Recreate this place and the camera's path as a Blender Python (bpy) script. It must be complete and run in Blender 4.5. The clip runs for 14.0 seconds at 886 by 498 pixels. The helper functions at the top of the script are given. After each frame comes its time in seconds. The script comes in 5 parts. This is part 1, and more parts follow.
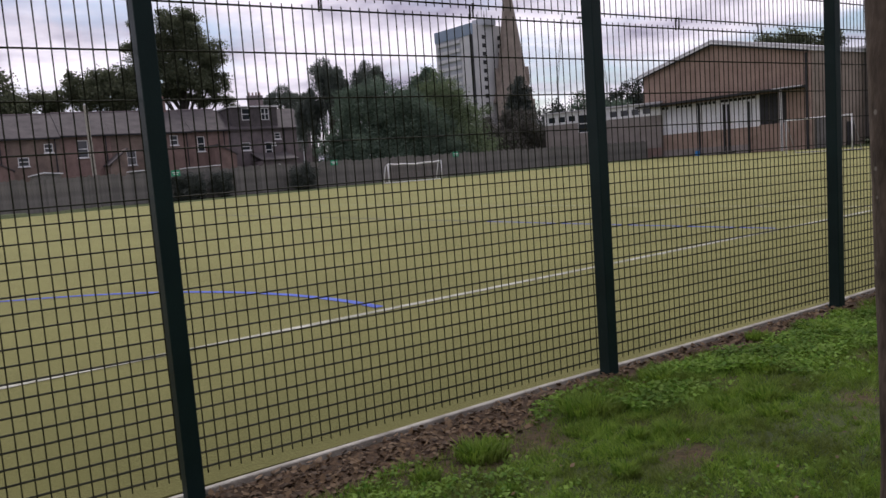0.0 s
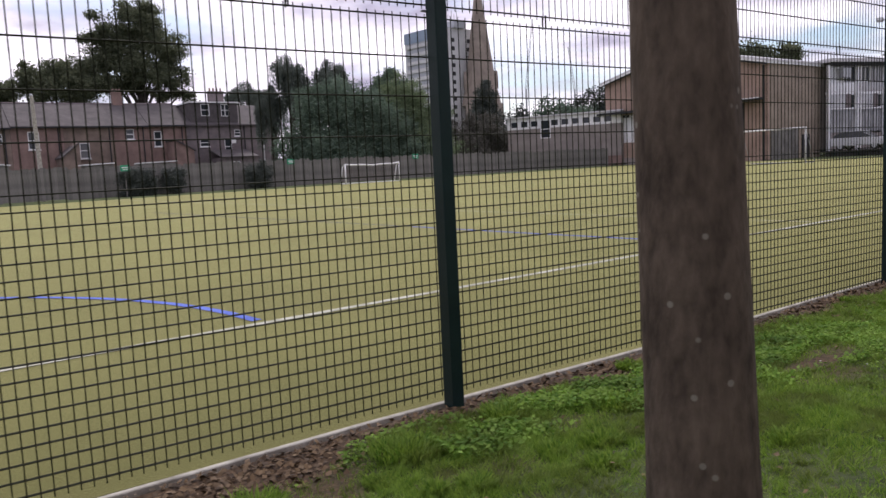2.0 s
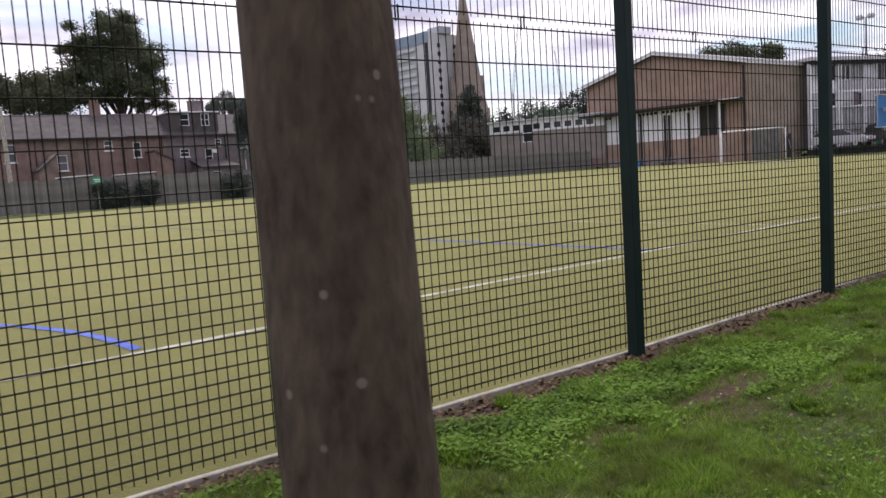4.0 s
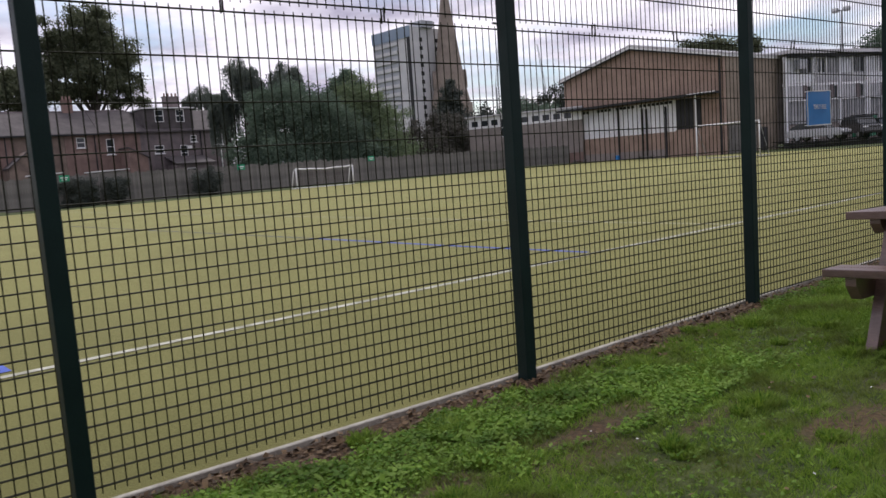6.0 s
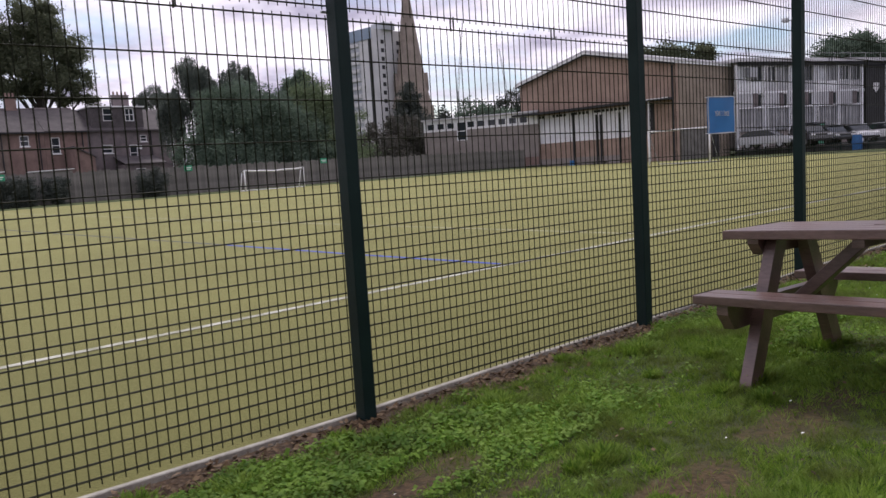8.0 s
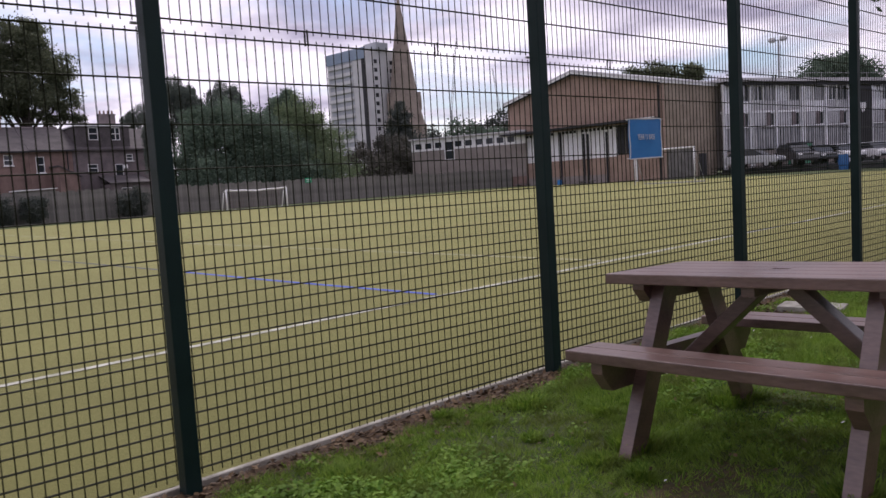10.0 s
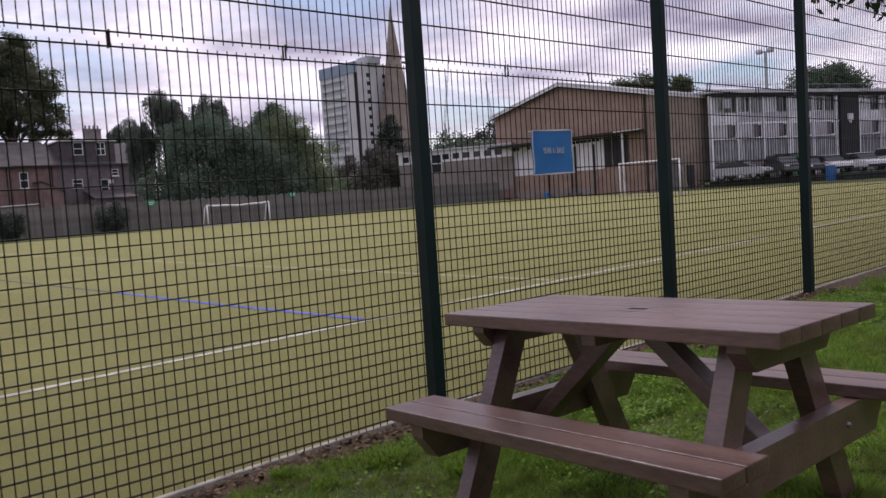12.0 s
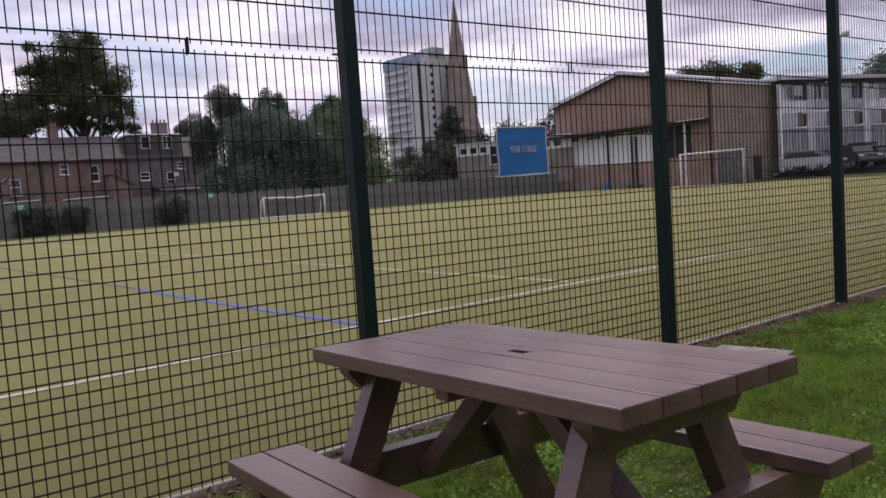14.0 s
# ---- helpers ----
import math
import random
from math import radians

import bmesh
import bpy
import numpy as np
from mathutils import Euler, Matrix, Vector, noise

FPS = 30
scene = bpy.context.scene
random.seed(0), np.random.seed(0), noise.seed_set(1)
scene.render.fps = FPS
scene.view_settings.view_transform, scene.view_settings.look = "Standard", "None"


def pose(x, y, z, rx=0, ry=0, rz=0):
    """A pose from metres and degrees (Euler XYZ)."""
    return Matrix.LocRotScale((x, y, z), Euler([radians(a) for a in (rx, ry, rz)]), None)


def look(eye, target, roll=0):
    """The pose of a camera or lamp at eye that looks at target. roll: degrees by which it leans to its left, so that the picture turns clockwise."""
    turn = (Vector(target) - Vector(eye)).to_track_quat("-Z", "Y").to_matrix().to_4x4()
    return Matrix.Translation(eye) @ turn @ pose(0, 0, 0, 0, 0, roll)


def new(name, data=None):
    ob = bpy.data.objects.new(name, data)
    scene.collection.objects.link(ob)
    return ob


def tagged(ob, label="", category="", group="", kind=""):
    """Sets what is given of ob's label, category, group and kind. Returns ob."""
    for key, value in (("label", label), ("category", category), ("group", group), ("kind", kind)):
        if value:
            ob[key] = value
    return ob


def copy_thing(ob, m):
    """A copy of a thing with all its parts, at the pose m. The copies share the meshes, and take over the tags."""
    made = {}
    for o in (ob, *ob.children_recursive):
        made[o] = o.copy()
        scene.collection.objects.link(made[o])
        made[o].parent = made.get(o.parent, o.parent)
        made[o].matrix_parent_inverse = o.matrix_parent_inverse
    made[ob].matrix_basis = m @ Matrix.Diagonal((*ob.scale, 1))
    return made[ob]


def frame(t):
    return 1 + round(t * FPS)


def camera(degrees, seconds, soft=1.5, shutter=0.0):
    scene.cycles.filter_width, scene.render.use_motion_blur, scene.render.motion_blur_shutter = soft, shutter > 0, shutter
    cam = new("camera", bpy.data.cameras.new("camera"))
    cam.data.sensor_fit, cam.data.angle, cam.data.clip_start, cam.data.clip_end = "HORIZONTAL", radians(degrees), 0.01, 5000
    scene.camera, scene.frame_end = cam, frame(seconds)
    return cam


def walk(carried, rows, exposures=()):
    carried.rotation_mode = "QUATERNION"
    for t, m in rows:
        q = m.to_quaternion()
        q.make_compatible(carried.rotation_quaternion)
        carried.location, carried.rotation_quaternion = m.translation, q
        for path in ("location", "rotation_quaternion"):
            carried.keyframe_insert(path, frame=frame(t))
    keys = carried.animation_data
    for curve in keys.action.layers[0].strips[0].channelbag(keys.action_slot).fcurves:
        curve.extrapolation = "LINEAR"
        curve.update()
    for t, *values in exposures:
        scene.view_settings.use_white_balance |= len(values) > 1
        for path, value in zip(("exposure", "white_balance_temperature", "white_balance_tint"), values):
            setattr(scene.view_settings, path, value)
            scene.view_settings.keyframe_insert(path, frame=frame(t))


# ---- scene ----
cam = camera(59.6, 14.0, 1.45, 0.3)
PATH = [
    (0, (-0.811, -3.395, 1.269), (0.281, -1.733, 1.056), -4.2),
    (0.5, (-0.653, -3.425, 1.255), (0.451, -1.773, 1.033), -3.4),
    (1, (-0.39, -3.438, 1.269), (0.732, -1.798, 1.046), -3.5),
    (1.5, (-0.183, -3.441, 1.263), (0.96, -1.815, 1.043), -3.1),
    (2, (0.081, -3.421, 1.258), (1.243, -1.808, 1.045), -2.7),
    (4.5, (1.247, -3.391, 1.244), (2.434, -1.794, 1.046), -4.0),
    (5, (1.434, -3.42, 1.3), (2.632, -1.83, 1.103), -4.1),
    (5.5, (1.677, -3.416, 1.272), (2.88, -1.832, 1.064), -4.3),
    (6, (1.89, -3.442, 1.277), (3.099, -1.864, 1.06), -4.1),
    (6.5, (2.115, -3.432, 1.276), (3.344, -1.871, 1.053), -3.9),
    (7, (2.327, -3.434, 1.263), (3.578, -1.89, 1.039), -3.8),
    (7.5, (2.587, -3.434, 1.294), (3.864, -1.911, 1.076), -3.9),
    (8, (2.808, -3.436, 1.265), (4.093, -1.919, 1.049), -3.5),
    (8.2, (2.884, -3.459, 1.263), (4.175, -1.947, 1.047), -3.6),
    (10.3, (3.875, -3.497, 1.291), (5.174, -1.986, 1.129), -3.5),
    (10.5, (3.971, -3.516, 1.279), (5.268, -2.002, 1.12), -3.6),
    (11, (4.212, -3.534, 1.296), (5.51, -2.02, 1.142), -3.7),
    (11.5, (4.427, -3.544, 1.295), (5.731, -2.035, 1.148), -3.6),
    (12, (4.669, -3.547, 1.285), (5.981, -2.044, 1.148), -3.8),
    (12.5, (4.869, -3.552, 1.317), (6.183, -2.05, 1.187), -4.0),
    (13, (5.102, -3.574, 1.3), (6.402, -2.06, 1.169), -4.2),
    (13.5, (5.279, -3.623, 1.32), (6.552, -2.087, 1.179), -4.2),
    (14, (5.506, -3.617, 1.321), (6.687, -2.01, 1.172), -3.9),
]
walk(cam, [(t, look(eye, target, roll)) for t, eye, target, roll in PATH],
     [(0.0, 0.0, 6330, 16), (1.5, 0.36, 6330, 17), (2.0, 0.42, 6330, 17), (4.5, 0.50, 6400, 15), (5.0, 0.48, 6380, 13), (6.5, 0.13, 6330, 14), (7.0, 0.26, 6330, 16), (7.5, 0.26, 6330, 17), (8.0, 0.30, 6330, 17), (10.5, 0.14, 6300, 21), (14.0, 0.04, 6300, 21)])

# ---- world, sun ----
SUN_EL, SUN_AZ = radians(56), radians(25)
world = bpy.data.worlds.new("sky_world")
scene.world = world
world.use_nodes = True
wn, wl = world.node_tree.nodes, world.node_tree.links
for n in list(wn):
    wn.remove(n)


def wnode(kind, **props):
    n = wn.new(kind)
    for k, v in props.items():
        setattr(n, k, v)
    return n


sky = wnode("ShaderNodeTexSky", sky_type="NISHITA")
sky.sun_disc = False
sky.sun_elevation, sky.sun_rotation = SUN_EL, SUN_AZ
coord = wnode("ShaderNodeTexCoord")
sep = wnode("ShaderNodeSeparateXYZ")
wl.new(coord.outputs["Generated"], sep.inputs[0])
up = wnode("ShaderNodeMath", operation="MAXIMUM")
wl.new(sep.outputs["Z"], up.inputs[0])
up.inputs[1].default_value = 0.0
den = wnode("ShaderNodeMath", operation="ADD")
wl.new(up.outputs[0], den.inputs[0])
den.inputs[1].default_value = 0.16
cx = wnode("ShaderNodeMath", operation="DIVIDE")
cy = wnode("ShaderNodeMath", operation="DIVIDE")
wl.new(sep.outputs["X"], cx.inputs[0])
wl.new(den.outputs[0], cx.inputs[1])
wl.new(sep.outputs["Y"], cy.inputs[0])
wl.new(den.outputs[0], cy.inputs[1])
comb = wnode("ShaderNodeCombineXYZ")
wl.new(cx.outputs[0], comb.inputs[0])
wl.new(cy.outputs[0], comb.inputs[1])
cover = wnode("ShaderNodeTexNoise")
cover.inputs["Scale"].default_value = 0.9
cover.inputs["Detail"].default_value = 7
cover.inputs["Roughness"].default_value = 0.55
wl.new(comb.outputs[0], cover.inputs["Vector"])
cover_ramp = wnode("ShaderNodeValToRGB")
cover_ramp.color_ramp.elements[0].position, cover_ramp.color_ramp.elements[1].position = 0.36, 0.52
wl.new(cover.outputs[0], cover_ramp.inputs[0])
tone = wnode("ShaderNodeTexNoise")
tone.inputs["Scale"].default_value = 1.7
tone.inputs["Detail"].default_value = 6
wl.new(comb.outputs[0], tone.inputs["Vector"])
tone_ramp = wnode("ShaderNodeValToRGB")
tone_ramp.color_ramp.elements[0].position, tone_ramp.color_ramp.elements[1].position = 0.36, 0.62
tone_ramp.color_ramp.elements[0].color = (4.1, 3.85, 4.9, 1)
tone_ramp.color_ramp.elements[1].color = (11.8, 11.2, 11.8, 1)
wl.new(tone.outputs[0], tone_ramp.inputs[0])
mixsky = wnode("ShaderNodeMix", data_type="RGBA")
wl.new(cover_ramp.outputs[0], mixsky.inputs["Factor"])
wl.new(sky.outputs[0], mixsky.inputs["A"])
wl.new(tone_ramp.outputs[0], mixsky.inputs["B"])
bg = wnode("ShaderNodeBackground")
bg.inputs["Strength"].default_value = 0.1
wl.new(mixsky.outputs["Result"], bg.inputs[0])
wout = wnode("ShaderNodeOutputWorld")
wl.new(bg.outputs[0], wout.inputs[0])

sun = new("sun", bpy.data.lights.new("sun", "SUN"))
sun.data.energy, sun.data.angle, sun.data.color = 1.6, radians(14), (1.0, 0.95, 0.87)
sun.matrix_world = look((math.sin(SUN_AZ) * math.cos(SUN_EL) * 50, math.cos(SUN_AZ) * math.cos(SUN_EL) * 50, math.sin(SUN_EL) * 50), (0, 0, 0))


# ---- materials ----
def material(name, dark, light, scale=4.0, rough=0.7, metal=0.0, bump=0.0, bump_scale=60.0, fine=0.25, spread=0.18, vary=0.0, stretch=(1, 1, 1)):
    """A surface whose colour wanders between two tones at two scales, with fine relief."""
    m = bpy.data.materials.new(name)
    m.use_nodes = True
    nt = m.node_tree
    b = nt.nodes["Principled BSDF"]
    tc = nt.nodes.new("ShaderNodeTexCoord")
    mp = nt.nodes.new("ShaderNodeMapping")
    mp.inputs["Scale"].default_value = stretch
    nt.links.new(tc.outputs["Object"], mp.inputs[0])
    n1 = nt.nodes.new("ShaderNodeTexNoise")
    n1.inputs["Scale"].default_value, n1.inputs["Detail"].default_value = scale, 5
    n2 = nt.nodes.new("ShaderNodeTexNoise")
    n2.inputs["Scale"].default_value, n2.inputs["Detail"].default_value = bump_scale, 3
    for n in (n1, n2):
        nt.links.new(mp.outputs[0], n.inputs["Vector"])
    add = nt.nodes.new("ShaderNodeMath")
    add.operation = "MULTIPLY_ADD"
    nt.links.new(n2.outputs[0], add.inputs[0])
    add.inputs[1].default_value = fine
    nt.links.new(n1.outputs[0], add.inputs[2])
    last = add
    if vary:
        info = nt.nodes.new("ShaderNodeObjectInfo")
        add2 = nt.nodes.new("ShaderNodeMath")
        add2.operation = "MULTIPLY_ADD"
        nt.links.new(info.outputs["Random"], add2.inputs[0])
        add2.inputs[1].default_value = vary
        nt.links.new(add.outputs[0], add2.inputs[2])
        last = add2
    mr = nt.nodes.new("ShaderNodeMapRange")
    mid = 0.5 + fine * 0.5 + vary * 0.5
    mr.inputs["From Min"].default_value, mr.inputs["From Max"].default_value = mid - spread, mid + spread
    nt.links.new(last.outputs[0], mr.inputs["Value"])
    mix = nt.nodes.new("ShaderNodeMix")
    mix.data_type = "RGBA"
    nt.links.new(mr.outputs[0], mix.inputs["Factor"])
    mix.inputs["A"].default_value, mix.inputs["B"].default_value = (*dark, 1), (*light, 1)
    nt.links.new(mix.outputs["Result"], b.inputs["Base Color"])
    b.inputs["Roughness"].default_value, b.inputs["Metallic"].default_value = rough, metal
    if bump:
        bp = nt.nodes.new("ShaderNodeBump")
        bp.inputs["Strength"].default_value, bp.inputs["Distance"].default_value = bump, 0.01
        nt.links.new(n2.outputs[0], bp.inputs["Height"])
        nt.links.new(bp.outputs[0], b.inputs["Normal"])
    return m


def leaf_material(name, dark, light, trans=0.5):
    """Leaves that differ from one to the next."""
    m = bpy.data.materials.new(name)
    m.use_nodes = True
    nt = m.node_tree
    b = nt.nodes["Principled BSDF"]
    geo = nt.nodes.new("ShaderNodeNewGeometry")
    mix = nt.nodes.new("ShaderNodeMix")
    mix.data_type = "RGBA"
    nt.links.new(geo.outputs["Random Per Island"], mix.inputs["Factor"])
    mix.inputs["A"].default_value, mix.inputs["B"].default_value = (*dark, 1), (*light, 1)
    nt.links.new(mix.outputs["Result"], b.inputs["Base Color"])
    b.inputs["Roughness"].default_value = 0.6
    b.inputs["Specular IOR Level"].default_value = 0.2
    if trans:
        tr = nt.nodes.new("ShaderNodeBsdfTranslucent")
        nt.links.new(mix.outputs["Result"], tr.inputs[0])
        ms = nt.nodes.new("ShaderNodeMixShader")
        ms.inputs[0].default_value = trans
        out = nt.nodes["Material Output"]
        nt.links.new(b.outputs[0], ms.inputs[1])
        nt.links.new(tr.outputs[0], ms.inputs[2])
        nt.links.new(ms.outputs[0], out.inputs[0])
    return m


GREEN_STEEL = material("green_powder_coat", (0.004, 0.016, 0.015), (0.008, 0.026, 0.024), 3, 0.55, 0.0, 0.15, 120)
WIRE = material("dark_green_wire", (0.011, 0.013, 0.006), (0.021, 0.024, 0.011), 9, 0.55)
CLIP = material("galvanised_clip", (0.45, 0.46, 0.46), (0.62, 0.62, 0.62), 40, 0.4, 0.8)
TURF = material("sand_filled_turf", (0.086, 0.087, 0.026), (0.132, 0.131, 0.042), 0.35, 0.95, 0, 0.5, 90, 0.5)
LINE_WHITE = material("white_line", (0.26, 0.26, 0.18), (0.52, 0.52, 0.44), 6, 0.9, 0, 0.3, 80, 0.5)
LINE_BLUE = material("blue_line", (0.06, 0.10, 0.40), (0.11, 0.17, 0.55), 6, 0.9, 0, 0.3, 80, 0.5)
LINE_BLUE_WORN = material("worn_blue_line", (0.095, 0.100, 0.060), (0.110, 0.125, 0.170), 3, 0.9, 0, 0.3, 80, 0.5)
LINE_FADED = material("faded_white_line", (0.34, 0.33, 0.16), (0.50, 0.49, 0.32), 3, 0.9, 0, 0.3, 80, 0.5)
CONCRETE = material("pale_concrete", (0.22, 0.205, 0.17), (0.44, 0.42, 0.36), 9, 0.85, 0, 0.4, 70)
ASPHALT = material("asphalt", (0.045, 0.046, 0.048), (0.075, 0.075, 0.076), 1.5, 0.9, 0, 0.4, 60)
PLASTIC_WOOD = material("brown_stained_board", (0.080, 0.044, 0.037), (0.200, 0.121, 0.103), 7, 0.33, 0, 0.12, 90, 0.5, 0.22, 0.12, (1, 0.25, 1))
BARK = material("mottled_bark", (0.040, 0.030, 0.023), (0.142, 0.108, 0.082), 7, 0.9, 0, 0.9, 38, 0.8, 0.30, 0, (1, 1, 0.45))
FAR_BARK = material("dark_bark", (0.03, 0.025, 0.02), (0.06, 0.05, 0.04), 3, 0.95)
# red brick greyed so that its colour holds the distance haze
BRICK_RED = material("hazed_red_brick", (0.165, 0.110, 0.096), (0.250, 0.168, 0.145), 1.2, 0.9, 0, 0.4, 8, 0.4)
BRICK_DARK = material("sooty_brick", (0.120, 0.102, 0.106), (0.190, 0.158, 0.158), 1.2, 0.9, 0, 0.4, 8, 0.4)
BRICK_BROWN = material("brown_brick", (0.240, 0.168, 0.132), (0.340, 0.242, 0.190), 0.8, 0.9, 0, 0.4, 8, 0.3)
SLATE = material("slate_roof", (0.050, 0.043, 0.045), (0.088, 0.077, 0.078), 1.0, 0.85, 0, 0.5, 6, 0.4)
BRICK_BROWN_OLD = material("weathered_brown_brick", (0.140, 0.106, 0.088), (0.225, 0.168, 0.138), 1.2, 0.9, 0, 0.4, 8, 0.4)
WHITE_PAINT = material("white_paint", (0.62, 0.62, 0.62), (0.80, 0.80, 0.79), 2, 0.5)
WHITE_CLAD = material("white_cladding", (0.68, 0.69, 0.71), (0.82, 0.82, 0.83), 0.7, 0.5)
GREY_RENDER = material("grey_brown_render", (0.20, 0.175, 0.16), (0.28, 0.245, 0.225), 0.8, 0.9)
TOWER_PALE = material("pale_tower_panel", (0.50, 0.50, 0.51), (0.62, 0.62, 0.62), 0.15, 0.8)
TOWER_GREY = material("grey_tower_panel", (0.33, 0.35, 0.38), (0.41, 0.43, 0.46), 0.15, 0.8)
TOWER_BLUE = material("blue_grey_tower_panel", (0.22, 0.28, 0.37), (0.29, 0.36, 0.45), 0.15, 0.8)
STONE = material("sandstone", (0.20, 0.165, 0.14), (0.30, 0.25, 0.21), 0.3, 0.9, 0, 0.3, 2, 0.4)
METAL_ROOF = material("pale_metal_roof", (0.42, 0.41, 0.42), (0.56, 0.55, 0.56), 0.6, 0.45, 0.2)
DARK_VOID = material("dark_recess", (0.015, 0.016, 0.018), (0.03, 0.03, 0.033), 1, 0.8)
BOARD = material("weathered_fence_board", (0.115, 0.110, 0.100), (0.205, 0.195, 0.176), 1.5, 0.9, 0, 0.5, 12, 0.4, 0.2, 0.25)
SIGN_BLUE = material("blue_banner_vinyl", (0.022, 0.185, 0.50), (0.034, 0.235, 0.58), 5, 0.4)
SIGN_GREEN = material("green_sign", (0.0, 0.25, 0.11), (0.01, 0.34, 0.16), 5, 0.5)
CONTAINER_GREEN = material("dull_green_container", (0.01, 0.12, 0.06), (0.02, 0.19, 0.10), 3, 0.6)
BARREL_BLUE = material("faded_blue_plastic", (0.015, 0.095, 0.27), (0.03, 0.14, 0.36), 4, 0.5)
GALV = material("galvanised_steel", (0.28, 0.29, 0.30), (0.40, 0.41, 0.42), 6, 0.5, 0.6)
RUBBER = material("tyre_rubber", (0.012, 0.012, 0.012), (0.03, 0.03, 0.03), 10, 0.8)
# opaque pale panes: the sky's reflection is put into the colour
SKY_PANE = material("painted_sky_reflection_pane", (0.50, 0.52, 0.53), (0.70, 0.71, 0.72), 1.2, 0.3)
# opaque mid-grey window panes
PANE_GREY = material("grey_opaque_pane", (0.22, 0.22, 0.23), (0.38, 0.38, 0.38), 1.2, 0.3)
PANEL_GREY = material("grey_spandrel_panel", (0.34, 0.34, 0.35), (0.50, 0.50, 0.51), 0.6, 0.6)
# duller olive copy of the brown brick, with shade put into the colour
SHADED_BRICK = material("shaded_brown_brick", (0.200, 0.162, 0.124), (0.290, 0.238, 0.186), 0.8, 0.9, 0, 0.4, 8, 0.3)
NET = material("goal_net", (0.10, 0.06, 0.05), (0.16, 0.10, 0.08), 10, 0.9)
GLASS = bpy.data.materials.new("window_glass")
GLASS.use_nodes = True
gb = GLASS.node_tree.nodes["Principled BSDF"]
gb.inputs["Base Color"].default_value = (0.03, 0.035, 0.04, 1)
gb.inputs["Roughness"].default_value = 0.06


def car_paint(name, c):
    m = material(name, tuple(v * 0.9 for v in c), c, 0.8, 0.25, 0.1)
    m.node_tree.nodes["Principled BSDF"].inputs["Coat Weight"].default_value = 0.8
    return m


OAK_LEAF = leaf_material("oak_leaves", (0.070, 0.088, 0.054), (0.150, 0.165, 0.098))
# lifted blue-green leaf tones, with distance haze put into the colour
BUSH_LEAF = leaf_material("hazed_broadleaf_leaves", (0.086, 0.128, 0.096), (0.132, 0.180, 0.128), 0.4)
LIME_LEAF = leaf_material("light_green_leaves", (0.125, 0.170, 0.095), (0.185, 0.235, 0.125), 0.4)
WILLOW_LEAF = leaf_material("willow_leaves", (0.076, 0.098, 0.090), (0.150, 0.172, 0.140))
CONIFER_LEAF = leaf_material("conifer_leaves", (0.044, 0.058, 0.052), (0.094, 0.104, 0.088), 0.15)
COPPER_LEAF = leaf_material("brown_green_leaves", (0.060, 0.060, 0.052), (0.110, 0.102, 0.082), 0.2)
HANG_LEAF = leaf_material("hanging_leaves", (0.020, 0.040, 0.016), (0.050, 0.085, 0.030))
GRASS_BLADE = leaf_material("grass_blades", (0.075, 0.180, 0.018), (0.330, 0.470, 0.070), 0.4)
CLOVER = leaf_material("clover_leaves", (0.105, 0.235, 0.024), (0.290, 0.460, 0.070), 0.4)
LITTER = leaf_material("dead_leaf_litter", (0.050, 0.030, 0.016), (0.210, 0.140, 0.075), 0.0)
DAISY = leaf_material("daisy_petals", (0.6, 0.6, 0.58), (0.8, 0.8, 0.78), 0.1)


for m_plain, gloss in ((WIRE, 0.08), (GREEN_STEEL, 0.25), (TURF, 0.1), (BARK, 0.2), (PLASTIC_WOOD, 1.0)):
    m_plain.node_tree.nodes["Principled BSDF"].inputs["Specular IOR Level"].default_value = gloss


turf_b = TURF.node_tree.nodes["Principled BSDF"]
turf_b.inputs["Sheen Weight"].default_value, turf_b.inputs["Sheen Roughness"].default_value, turf_b.inputs["Sheen Tint"].default_value = 0.62, 0.42, (0.80, 0.76, 0.34, 1)

# pale lichen spots on the bark
ntb = BARK.node_tree
vor = ntb.nodes.new("ShaderNodeTexVoronoi")
vor.inputs["Scale"].default_value = 11
tcb = ntb.nodes.new("ShaderNodeTexCoord")
ntb.links.new(tcb.outputs["Object"], vor.inputs["Vector"])
spot = ntb.nodes.new("ShaderNodeMapRange")
spot.inputs["From Min"].default_value, spot.inputs["From Max"].default_value, spot.inputs["To Min"].default_value, spot.inputs["To Max"].default_value = 0.07, 0.11, 0.8, 0.0
ntb.links.new(vor.outputs["Distance"], spot.inputs["Value"])
mixb = ntb.nodes.new("ShaderNodeMix")
mixb.data_type = "RGBA"
bb_ = ntb.nodes["Principled BSDF"]
ntb.links.new(bb_.inputs["Base Color"].links[0].from_socket, mixb.inputs["A"])
mixb.inputs["B"].default_value = (0.24, 0.22, 0.18, 1)
ntb.links.new(spot.outputs[0], mixb.inputs["Factor"])
ntb.links.new(mixb.outputs["Result"], bb_.inputs["Base Color"])

